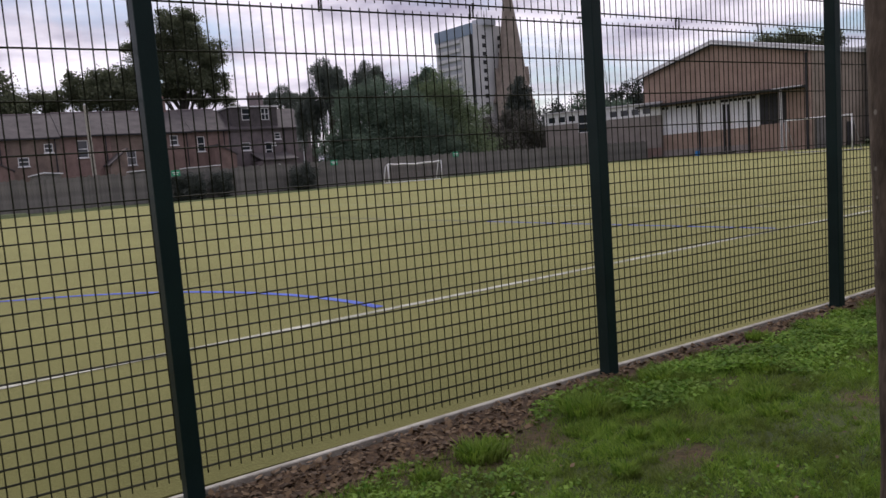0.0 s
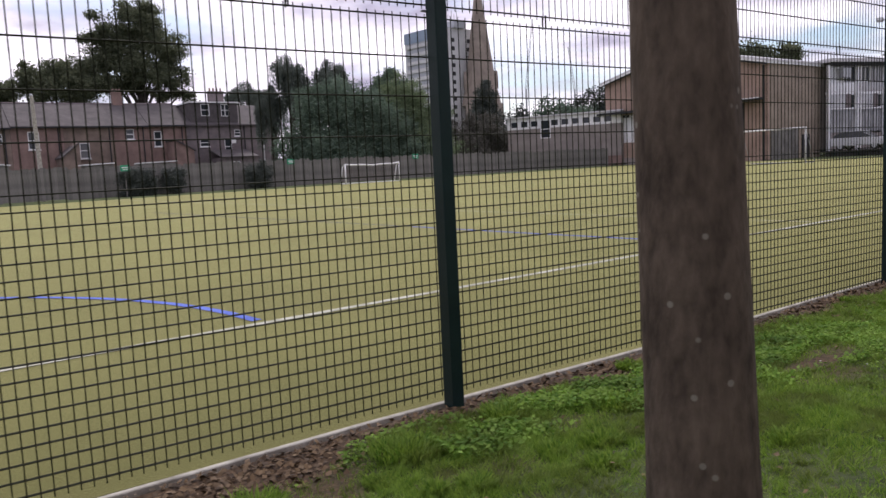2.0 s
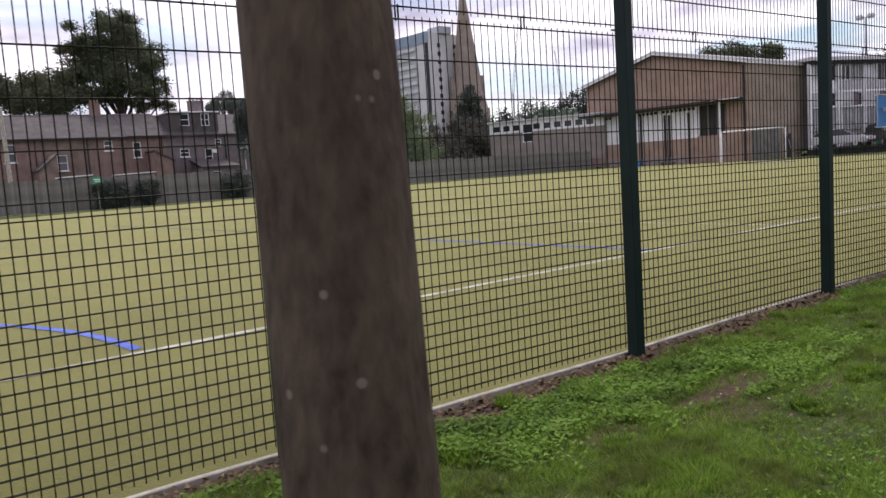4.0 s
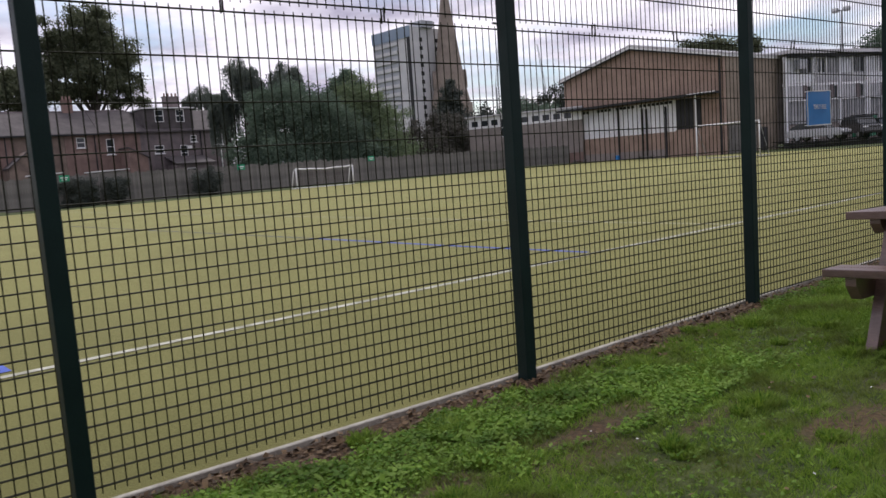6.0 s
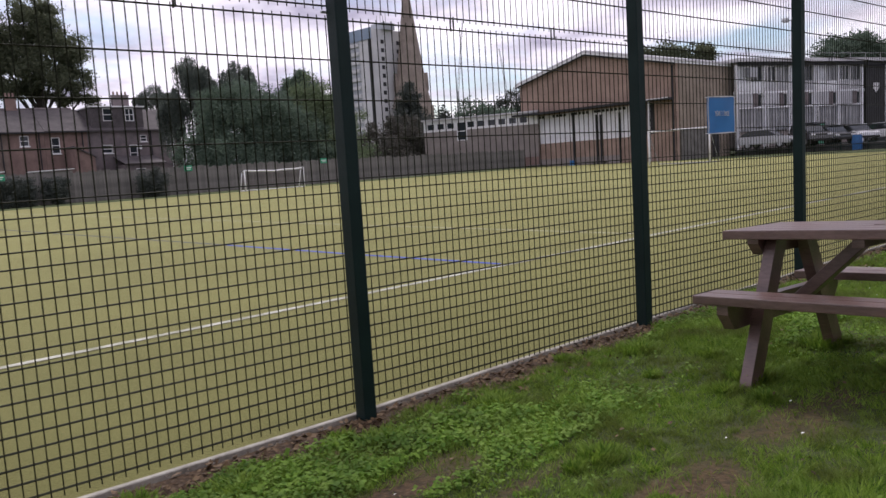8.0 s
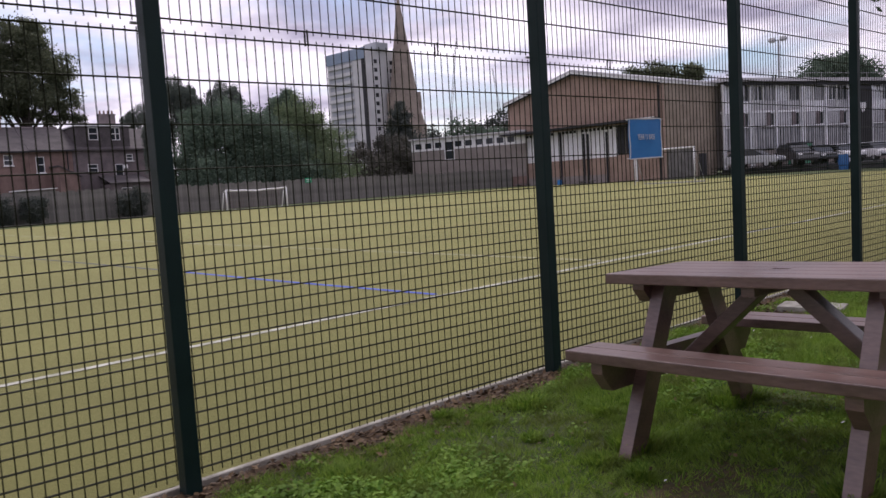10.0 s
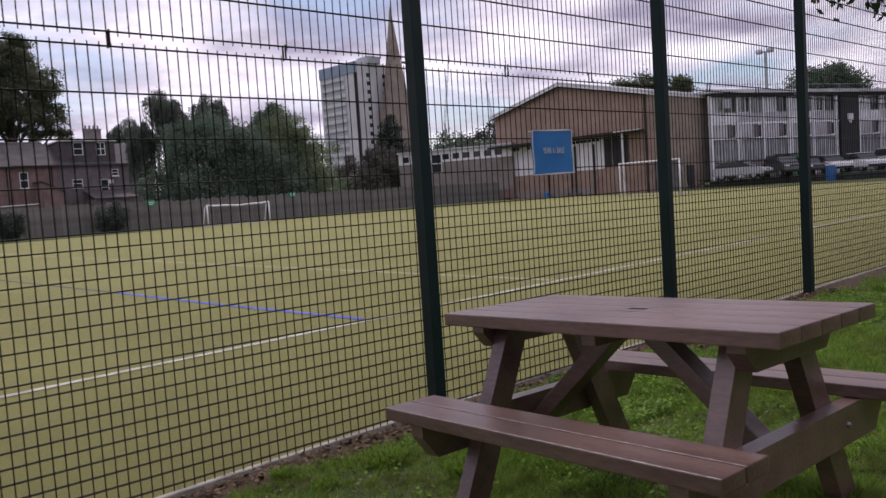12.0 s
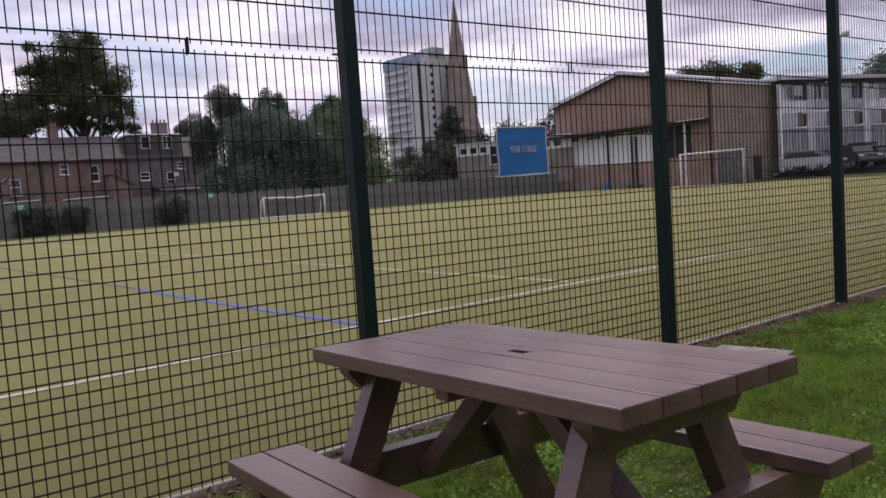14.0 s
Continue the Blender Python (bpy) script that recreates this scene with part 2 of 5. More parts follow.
# patches of duller and fresher turf across the lawn
for m_grass, dull in ((GRASS_BLADE, (0.130, 0.150, 0.040, 1)), (CLOVER, (0.070, 0.150, 0.018, 1))):
    ntg = m_grass.node_tree
    old = next(n for n in ntg.nodes if n.type == "MIX")
    tcg = ntg.nodes.new("ShaderNodeTexCoord")
    ng = ntg.nodes.new("ShaderNodeTexNoise")
    ng.inputs["Scale"].default_value, ng.inputs["Detail"].default_value = 2.6, 4
    ntg.links.new(tcg.outputs["Object"], ng.inputs["Vector"])
    rg = ntg.nodes.new("ShaderNodeMapRange")
    rg.inputs["From Min"].default_value, rg.inputs["From Max"].default_value, rg.inputs["To Max"].default_value = 0.45, 0.62, 0.75
    ntg.links.new(ng.outputs[0], rg.inputs["Value"])
    mg = ntg.nodes.new("ShaderNodeMix")
    mg.data_type = "RGBA"
    ntg.links.new(rg.outputs[0], mg.inputs["Factor"])
    targets = [l.to_socket for l in old.outputs["Result"].links]
    ntg.links.new(old.outputs["Result"], mg.inputs["A"])
    mg.inputs["B"].default_value = dull
    nf = ntg.nodes.new("ShaderNodeTexNoise")
    nf.inputs["Scale"].default_value, nf.inputs["Detail"].default_value = 11, 3
    ntg.links.new(tcg.outputs["Object"], nf.inputs["Vector"])
    rf = ntg.nodes.new("ShaderNodeMapRange")
    rf.inputs["From Min"].default_value, rf.inputs["From Max"].default_value, rf.inputs["To Max"].default_value = 0.50, 0.66, 0.7
    ntg.links.new(nf.outputs[0], rf.inputs["Value"])
    mf = ntg.nodes.new("ShaderNodeMix")
    mf.data_type = "RGBA"
    ntg.links.new(rf.outputs[0], mf.inputs["Factor"])
    ntg.links.new(mg.outputs["Result"], mf.inputs["A"])
    mf.inputs["B"].default_value = (0.270, 0.400, 0.080, 1)
    for t_sock in targets:
        ntg.links.new(mf.outputs["Result"], t_sock)


# ---- mesh helpers ----
def part(name, bm, mat, parent=None, label="", smooth=False):
    """Links a bmesh as one mesh object, under a thing or a part if one is given."""
    me = bpy.data.meshes.new(name)
    bm.normal_update()
    bm.to_mesh(me)
    bm.free()
    if smooth:
        me.polygons.foreach_set("use_smooth", [True] * len(me.polygons))
    if mat:
        me.materials.append(mat)
    ob = new(name, me)
    if parent:
        ob.parent = parent
    if label:
        ob["label"] = label
    return ob


def empty(name, m, label, category, group="", kind=""):
    ob = new(name)
    ob.matrix_world = m
    return tagged(ob, label, category, group, kind)


def box(bm, c, s, rot=None, bevel=0.0):
    """A box of size s about c, with its edges eased if bevel is given."""
    t = bmesh.new()
    bmesh.ops.create_cube(t, size=1, matrix=Matrix.Diagonal((*s, 1)))
    if bevel:
        bmesh.ops.bevel(t, geom=t.edges[:], offset=bevel, segments=2, affect="EDGES", profile=0.6)
    m = Matrix.Translation(c) @ (rot.to_4x4() if rot else Matrix())
    bmesh.ops.transform(t, matrix=m, verts=t.verts)
    me = bpy.data.meshes.new("tmp")
    t.to_mesh(me)
    t.free()
    bm.from_mesh(me)
    bpy.data.meshes.remove(me)
    return bm


def boxes(*items, bevel=0.0):
    bm = bmesh.new()
    for c, s in items:
        box(bm, c, s, None, bevel)
    return bm


def tube(bm, a, b, r0, r1=None, n=8):
    """A tapered rod from a to b."""
    a, b = Vector(a), Vector(b)
    r1 = r0 if r1 is None else r1
    q = (b - a).to_track_quat("Z", "Y")
    rings = []
    for p, r in ((a, r0), (b, r1)):
        rings.append([bm.verts.new(p + q @ Vector((r * math.cos(k * 2 * math.pi / n), r * math.sin(k * 2 * math.pi / n), 0))) for k in range(n)])
    for k in range(n):
        bm.faces.new((rings[0][k], rings[0][(k + 1) % n], rings[1][(k + 1) % n], rings[1][k]))
    bm.faces.new(rings[0][::-1])
    bm.faces.new(rings[1])
    return bm


def prism(outline, depth, bm=None, m=None):
    """An outline in the x-z plane drawn back along y by depth."""
    bm = bm or bmesh.new()
    m = m or Matrix()
    fr = [bm.verts.new(m @ Vector((x, 0, z))) for x, z in outline]
    bk = [bm.verts.new(m @ Vector((x, depth, z))) for x, z in outline]
    bm.faces.new(fr)
    bm.faces.new(bk[::-1])
    for k in range(len(fr)):
        j = (k + 1) % len(fr)
        bm.faces.new((fr[j], fr[k], bk[k], bk[j]))
    bmesh.ops.recalc_face_normals(bm, faces=bm.faces)
    return bm


def mesh_from_arrays(name, verts, loops_per_face, mat, parent=None):
    """A mesh of many alike faces, whose corners follow one another in verts."""
    n = len(verts) // loops_per_face
    me = bpy.data.meshes.new(name)
    me.vertices.add(len(verts))
    me.vertices.foreach_set("co", np.asarray(verts, dtype=np.float32).ravel())
    me.loops.add(len(verts))
    me.loops.foreach_set("vertex_index", np.arange(len(verts), dtype=np.int32))
    me.polygons.add(n)
    me.polygons.foreach_set("loop_start", np.arange(0, len(verts), loops_per_face, dtype=np.int32))
    me.polygons.foreach_set("loop_total", np.full(n, loops_per_face, dtype=np.int32))
    me.update(calc_edges=True)
    me.materials.append(mat)
    ob = new(name, me)
    if parent:
        ob.parent = parent
    return ob


def leaf_quads(centres, size, rng, droop=0.0, long=1.6):
    """Pointed leaves of about that size at the given centres, each turned its own way."""
    n = len(centres)
    a = rng.normal(size=(n, 3))
    a[:, 2] -= droop
    a /= np.linalg.norm(a, axis=1, keepdims=True)
    b = np.cross(a, rng.normal(size=(n, 3)))
    b /= np.linalg.norm(b, axis=1, keepdims=True)
    s = size * rng.uniform(0.6, 1.3, (n, 1))
    a, b = a * s * long * 0.5, b * s * 0.5
    return np.stack((centres - a, centres - b, centres + a, centres + b), axis=1).reshape(-1, 3)


def crown_points(blobs, count, rng, inner=0.5, per=130, loose=0.17):
    """Points in a crown of several clumps (x, y, z, radius x, radius z), gathered on boughs with gaps between."""
    bl_all = np.array(blobs)
    w = (bl_all[:, 3] ** 2 * bl_all[:, 4]) ** 0.75
    boughs = max(36, int(count / per))
    picks = rng.choice(len(blobs), boughs, p=w / w.sum())
    bl = bl_all[picks]
    d = rng.normal(size=(boughs, 3))
    d /= np.linalg.norm(d, axis=1, keepdims=True)
    r = rng.uniform(inner ** 2, 1, (boughs, 1)) ** 0.5 * (1 + 0.18 * rng.normal(size=(boughs, 1)))
    radii = np.stack((bl[:, 3], bl[:, 3], bl[:, 4]), axis=1)
    mid = bl[:, :3] + d * r * radii
    size = loose * bl[:, 3:4] * rng.uniform(0.6, 1.3, (boughs, 1)) + 0.06
    which = rng.integers(0, boughs, count)
    off = rng.normal(size=(count, 3)) * np.array((1, 1, 0.6))
    return mid[which] + off * size[which]


def tree(name, x, y, base, blobs, count, size, leaf, label, trunk_r=0.3, seed=1, droop=0.0, clump=0, group="", per=130, loose=0.17):
    """A tree: tapered trunk with limbs to its clumps, and a crown of many leaves."""
    rng = np.random.default_rng(seed)
    top = max(b[2] for b in blobs)
    root = empty(name, pose(x, y, base), label, "tree" if "tree" in name else "shrub", group)
    bm = bmesh.new()
    prev, pr = Vector((0, 0, -0.15)), trunk_r * 1.25
    steps = 5
    for k in range(1, steps + 1):
        f = k / steps
        p = Vector((math.sin(f * 3 + seed) * trunk_r * 0.5, math.cos(f * 4 + seed) * trunk_r * 0.4, f * (top - base) * 0.8))
        r = trunk_r * (1 - 0.75 * f)
        tube(bm, prev, p, pr, r, 10)
        prev, pr = p, r
    part("trunk", bm, FAR_BARK, root, smooth=True)
    bm = bmesh.new()
    for b in blobs:
        h = max(0.25, min(0.75, ((b[2] - base) * 0.6) / max(top - base, 0.1)))
        tube(bm, (0, 0, h * (top - base) * 0.9), (b[0] - x, b[1] - y, b[2] - base), trunk_r * 0.4, trunk_r * 0.1, 6)
    part("branchwork", bm, FAR_BARK, root)
    pts = crown_points(blobs, count, rng, 0.5, per, loose)
    if clump:
        pts = np.repeat(pts, clump, axis=0) + rng.normal(size=(count * clump, 3)) * size * 1.2
    pts = pts - np.array((x, y, base))
    mesh_from_arrays("crown", leaf_quads(pts, size, rng, droop), 4, leaf, root)
    return root


# ---- ground ----
def kerb_z(x):
    return np.interp(x, (-1, 0, 2, 5, 6.4, 10.7, 13.4, 16), (-0.10, -0.09, -0.06, -0.05, -0.02, 0.03, 0.05, 0.06))


def pitch_z(x, y):
    """The turf falls gently towards the walk."""
    return -0.075 + 0.0067 * x + 0.0044 * y


def lawn_z(x, y):
    rise = np.interp(-y, (0, 0.25, 1.25, 2.6, 4.5, 8), (0, 0.005, 0.055, 0.10, 0.13, 0.15))
    ripple = 0.012 * np.sin(x * 2.3 + y) * np.sin(y * 2.9 - x * 0.7) + 0.006 * np.sin(x * 6.1 - y * 3.3)
    return kerb_z(x) - 0.006 + rise + ripple * np.clip(-y * 3, 0, 1)


WORN = ((4.75, -0.98, 0.28, 0.14, 0.7), (4.3, -1.25, 0.30, 0.12, 0.6), (5.25, -1.92, 0.32, 0.18, 0.9), (6.2, -1.88, 0.50, 0.16, 0.7), (2.1, -0.95, 0.34, 0.13, 0.5), (2.7, -0.75, 0.25, 0.10, 0.6),
        (3.7, -1.05, 0.2, 0.1, 0.6), (1.2, -0.6, 0.5, 0.2, 0.8), (10.3, -0.5, 0.6, 0.25, 0.8), (5.8, -2.7, 0.35, 0.2, 0.6), (1.75, -1.32, 0.22, 0.10, 0.85), (2.9, -1.42, 0.20, 0.12, 0.8), (5.1, -1.40, 0.34, 0.06, 0.7), (4.5, -1.04, 0.34, 0.10, 0.95))


def wear(x, y):
    """How bare the lawn is: 0 is thick grass, 1 is soil."""
    strip = np.interp(x, (-1, 1.5, 2.0, 2.8, 3.4, 5.0, 7.5, 9, 11), (0.46, 0.44, 0.26, 0.22, 0.30, 0.28, 0.22, 0.16, 0.26)) + 0.05 * np.sin(x * 2.1) + 0.05 * np.sin(x * 5.3 + 1) + 0.03 * np.sin(x * 13.0)
    w = np.clip((y + strip) / 0.12 + 0.5, 0, 1)
    for px, py, rx, ry, bare in WORN:
        r = np.sqrt(((x - px) / rx) ** 2 + ((y - py) / ry) ** 2) + 0.25 * np.sin(x * 11 + y * 7) * np.sin(y * 13 - x * 5) + 0.18 * np.sin(x * 29 - y * 17) * np.sin(y * 37 + x * 13)
        w = np.maximum(w, np.clip(1.9 - 1.5 * r, 0, bare))
    return w


gx = np.concatenate(((-3000, -400, -60, -15), np.arange(-5, 18.01, 0.1), (24, 40, 57, 58.5, 65, 120, 400, 3000)))
gy = np.concatenate(((-3000, -400, -60, -18, -10), np.arange(-7, -0.99, 0.1), np.arange(-0.95, -0.04, 0.05), (-0.045, 0.10, 10, 44.4, 44.95, 60, 130, 400, 3000)))
GX, GY = np.meshgrid(gx, gy, indexing="ij")
far_x, far_y = np.clip(GX, -60, 120), np.clip(GY, 0, 130)
GZ = np.where(GY < 0, lawn_z(GX, GY), pitch_z(far_x, far_y) + np.where((GY > 44.5) | (GX > 58) | (GX < -34), 0.03, -0.22))
nx, ny = GX.shape
idx = np.arange(nx * ny).reshape(nx, ny)
faces = np.stack((idx[:-1, :-1], idx[1:, :-1], idx[1:, 1:], idx[:-1, 1:]), axis=-1).reshape(-1, 4)
me = bpy.data.meshes.new("ground")
me.from_pydata(np.stack((GX, GY, GZ), axis=-1).reshape(-1, 3).tolist(), [], faces.tolist())
me.polygons.foreach_set("use_smooth", [True] * len(me.polygons))
att = me.attributes.new("wear", "FLOAT", "POINT")
att.data.foreach_set("value", np.where(GY < 0.05, wear(GX, GY), 0).ravel().astype(np.float32))
LAWN = material("worn_lawn", (0.028, 0.044, 0.009), (0.072, 0.092, 0.020), 2.2, 0.95, 0, 0.8, 55, 0.5)
nt = LAWN.node_tree
bsdf = nt.nodes["Principled BSDF"]
grass_col = bsdf.inputs["Base Color"].links[0].from_socket
an = nt.nodes.new("ShaderNodeAttribute")
an.attribute_name = "wear"
soil_noise = nt.nodes.new("ShaderNodeTexNoise")
soil_noise.inputs["Scale"].default_value, soil_noise.inputs["Detail"].default_value = 38, 6
tcs = nt.nodes.new("ShaderNodeTexCoord")
nt.links.new(tcs.outputs["Object"], soil_noise.inputs["Vector"])
soil = nt.nodes.new("ShaderNodeValToRGB")
soil.color_ramp.elements[0].position, soil.color_ramp.elements[1].position = 0.35, 0.7
soil.color_ramp.elements[0].color, soil.color_ramp.elements[1].color = (0.034, 0.019, 0.008, 1), (0.125, 0.074, 0.034, 1)
nt.links.new(soil_noise.outputs[0], soil.inputs[0])
mixs = nt.nodes.new("ShaderNodeMix")
mixs.data_type = "RGBA"
nt.links.new(an.outputs["Fac"], mixs.inputs["Factor"])
nt.links.new(grass_col, mixs.inputs["A"])
nt.links.new(soil.outputs[0], mixs.inputs["B"])
nt.links.new(mixs.outputs["Result"], bsdf.inputs["Base Color"])
me.materials.append(LAWN)
tagged(new("ground", me), "worn green lawn with bare earth along the fence", "lawn", kind="structure")

# unseen wall added behind the camera to keep sky light off the near surfaces
tagged(part("sky_blocking_wall", boxes(((6, -9.6, 2.4), (60, 0.4, 5.4))), BRICK_DARK), "added unseen dark wall behind the walk, blocking sky light", "wall", kind="structure")

bm = bmesh.new()
ends = ((-34, 0.034), (57.5, 0.034), (57.5, 44.9), (-34, 44.9))
deck = [bm.verts.new((x, y, pitch_z(x, y))) for x, y in ends]
bed = [bm.verts.new((x, y, pitch_z(x, y) - 0.12)) for x, y in ends]
bm.faces.new(deck)
bm.faces.new(bed[::-1])
for k in range(4):
    bm.faces.new((bed[k], bed[(k + 1) % 4], deck[(k + 1) % 4], deck[k]))
bmesh.ops.recalc_face_normals(bm, faces=bm.faces)
pitch = tagged(part("pitch", bm, TURF), "yellow-green sand-filled artificial turf pitch", "pitch", kind="structure")


def strip(name, pts, width, mat, label):
    """A flat line painted along the given points."""
    bm = bmesh.new()
    rows = []
    for k, p in enumerate(pts):
        a, b = Vector(pts[max(k - 1, 0)]), Vector(pts[min(k + 1, len(pts) - 1)])
        d = (b - a).normalized()
        n = Vector((-d.y, d.x)) * width / 2
        rows.append([bm.verts.new((p[0] + s * n.x, p[1] + s * n.y, pitch_z(p[0] + s * n.x, p[1] + s * n.y) + 0.006)) for s in (-1, 1)])
    for r, q in zip(rows, rows[1:]):
        bm.faces.new((r[0], q[0], q[1], r[1]))
    bmesh.ops.recalc_face_normals(bm, faces=bm.faces)
    return tagged(part(name, bm, mat), label, "line marking", kind="structure")


strip("sideline_marking", [(x, 2.86 + 0.038 * x) for x in range(-20, 56, 5)], 0.095, LINE_WHITE, "white painted sideline on the turf")
strip("arc_marking", [(-3.0 + 5.7 * math.cos(a), 2.95 + 5.7 * math.sin(a)) for a in np.linspace(0.03, 2.2, 24)], 0.10, LINE_BLUE, "blue painted arc on the turf")
strip("cross_marking", [(9.46, 3.35), (9.2, 6.4), (8.98, 10.0)], 0.085, LINE_BLUE, "blue painted line across the turf")
strip("worn_cross_marking", [(8.98, 10.05), (8.65, 14.5), (8.3, 19), (7.9, 25)], 0.075, LINE_BLUE_WORN, "worn blue line across the turf")
strip("halfway_marking", [(12.75, 3.5), (12.5, 9.2), (11.8, 26), (11.1, 44)], 0.09, LINE_FADED, "faded white line across the turf")
strip("end_marking", [(48.3, 4), (48.3, 25), (48.3, 43.5)], 0.12, LINE_FADED, "faded white goal line on the turf")

bm = bmesh.new()
xs = np.arange(-12, 30, 0.5)
rows = []
for x in xs:
    z = float(kerb_z(x))
    rows.append([bm.verts.new((x, yy, zz)) for yy, zz in ((-0.006, z - 0.25), (-0.006, z + 0.004), (-0.001, z + 0.009), (0.027, z + 0.009), (0.032, z + 0.004), (0.032, z - 0.25))])
for r, q in zip(rows, rows[1:]):
    for k in range(5):
        bm.faces.new((r[k], q[k], q[k + 1], r[k + 1]))
bmesh.ops.recalc_face_normals(bm, faces=bm.faces)
tagged(part("kerb", bm, CONCRETE), "pale concrete edging kerb under the mesh fence", "kerb", kind="structure")

# ---- mesh fence ----
BAY = 2.53
LOW_WIRES = [0.02 + 0.0667 * k for k in range(19)] + [1.425, 1.63, 1.835, 2.04]
HIGH_WIRES = [2.105 + 0.2 * k for k in range(11)]


def wire_mesh(name, length, r, axis, sides=6):
    bm = bmesh.new()
    tube(bm, (0, 0, 0), (length, 0, 0) if axis == "x" else (0, 0, length), r, None, sides)
    me_ = bpy.data.meshes.new(name)
    bm.normal_update()
    bm.to_mesh(me_)
    bm.free()
    me_.materials.append(WIRE)
    return me_


def fence_panel(name, z0, z1, levels, label, lead):
    """A welded panel: upright wires between pairs of level wires."""
    root = empty(name, pose(0, 0, 0), label, "mesh fence", "mesh fence bays")
    upright = wire_mesh("vertical_wire", z1 - z0, 0.0030, "z", 5)
    level = wire_mesh("horizontal_wire", BAY - 0.012, 0.0032, "x", 5)
    for k in range(50):
        o = new("vertical_wire", upright)
        o.parent, o.location = root, (lead + 0.0502 * k, 0, z0)
    for z in levels:
        for side in (-0.0062, 0.0062):
            o = new("horizontal_wire", level)
            o.parent, o.location = root, (0.006, side, z)
    return root


low_panel = fence_panel("mesh_fence", -0.01, 2.058, LOW_WIRES, "dark green welded mesh panel with close lower wires", 0.035)
high_panel = fence_panel("upper_mesh_fence", 2.085, 4.12, HIGH_WIRES, "dark green welded mesh panel with wide spaced wires", 0.020)
for i in range(-3, 8):
    if i:
        copy_thing(low_panel, pose(BAY * i, 0, 0))
        copy_thing(high_panel, pose(BAY * i, 0, 0))

post = empty("fence_post", pose(0, -0.06, 0), "dark green square steel fence post with a flat cap", "fence post", "mesh fence posts")
part("shaft", box(bmesh.new(), (0, 0, 1.92), (0.076, 0.088, 4.55), None, 0.006), GREEN_STEEL, post)
part("cap", box(bmesh.new(), (0, 0, 4.205), (0.079, 0.091, 0.02), None, 0.004), GREEN_STEEL, post)
for z in (0.25, 0.9, 1.55, 2.0, 2.15, 2.75, 3.4, 4.0):
    bolt = bmesh.new()
    box(bolt, (0, 0.049, z), (0.036, 0.010, 0.022), None, 0.002)
    part("clamp", bolt, GREEN_STEEL, post)
for z in (2.07,):
    part("bracket", box(bmesh.new(), (-0.042, 0.046, z), (0.05, 0.014, 0.012), None, 0.003), CLIP, post, "bare metal bracket")
for i in range(-3, 9):
    if i:
        copy_thing(post, pose(BAY * i, -0.06, 0))
joiner = tagged(part("mesh_joiner", boxes(((0, -0.013, 2.0725), (0.009, 0.006, 0.080)), ((0, 0.013, 2.0725), (0.009, 0.006, 0.080)), bevel=0.0015), WIRE), "dark clip joining two mesh panels", "clip", "mesh joiners")
for i in range(-3, 8):
    for off in (0.83, 1.71):
        if (i, off) != (0, 0.83):
            copy_thing(joiner, pose(BAY * i + off, 0, 0))
joiner.location = (0.83, 0, 0)

# banner tied to the mesh
sign = empty("banner", pose(8.61, -0.016, 1.38), "blue vinyl banner with white lettering tied to the mesh", "sign")


def sheet(x0, x1, z0, z1, y, sag, thick=0.003, nx_=14, nz_=10):
    bm = bmesh.new()
    grid = {}
    for s in (0, 1):
        for i in range(nx_ + 1):
            for j in range(nz_ + 1):
                u, v = i / nx_, j / nz_
                x, z = x0 + (x1 - x0) * u, z0 + (z1 - z0) * v
                w = sag * (math.sin(u * 5 + 1) * 0.5 + math.sin(v * 4 + u * 3) * 0.5)
                edge = 0.006 * math.sin(v * math.pi * 2 + u) * (1 - 4 * (u - 0.5) ** 2)
                grid[s, i, j] = bm.verts.new((x + 0.004 * math.sin(v * 7), y + w + s * thick, z + edge + 0.006 * u))
    for i in range(nx_):
        for j in range(nz_):
            bm.faces.new([grid[0, a, b] for a, b in ((i, j), (i + 1, j), (i + 1, j + 1), (i, j + 1))])
            bm.faces.new([grid[1, a, b] for a, b in ((i, j + 1), (i + 1, j + 1), (i + 1, j), (i, j))])
    rim = [(i, 0) for i in range(nx_)] + [(nx_, j) for j in range(nz_)] + [(i, nz_) for i in range(nx_, 0, -1)] + [(0, j) for j in range(nz_, 0, -1)]
    for k, p in enumerate(rim):
        q = rim[(k + 1) % len(rim)]
        bm.faces.new((grid[0, *p], grid[1, *p], grid[1, *q], grid[0, *q]))
    bmesh.ops.recalc_face_normals(bm, faces=bm.faces)
    return bm


part("sheet", sheet(0, 0.42, 0, 0.305, 0, 0.004), SIGN_BLUE, sign, smooth=False)
for nm, a in (("hem", (0, 0.42, 0, 0.007)), ("hem", (0, 0.42, 0.298, 0.305)), ("hem", (0, 0.007, 0.007, 0.298)), ("hem", (0.413, 0.42, 0.007, 0.298))):
    part(nm, sheet(*a, -0.005, 0.002, 0.002, 10, 6), WHITE_PAINT, sign, "white hem")
txt = bpy.data.curves.new("lettering", "FONT")
txt.body, txt.size, txt.align_x, txt.align_y, txt.extrude = "YEAR 11 BASE", 0.047, "CENTER", "CENTER", 0.0006
txt.materials.append(WHITE_PAINT)
to = new("lettering", txt)
to.parent, to.matrix_local = sign, Matrix.Translation((0.21, -0.009, 0.165)) @ Matrix.Rotation(radians(90), 4, "X") @ Matrix.Diagonal((0.78, 1.25, 1, 1))
for ux, uz in ((-0.006, 0.297), (0.426, 0.300), (-0.006, 0.008), (0.426, 0.012)):
    part("cable_tie", box(bmesh.new(), (ux, 0.006, uz), (0.024, 0.016, 0.006), None, 0.002), WHITE_PAINT, sign)

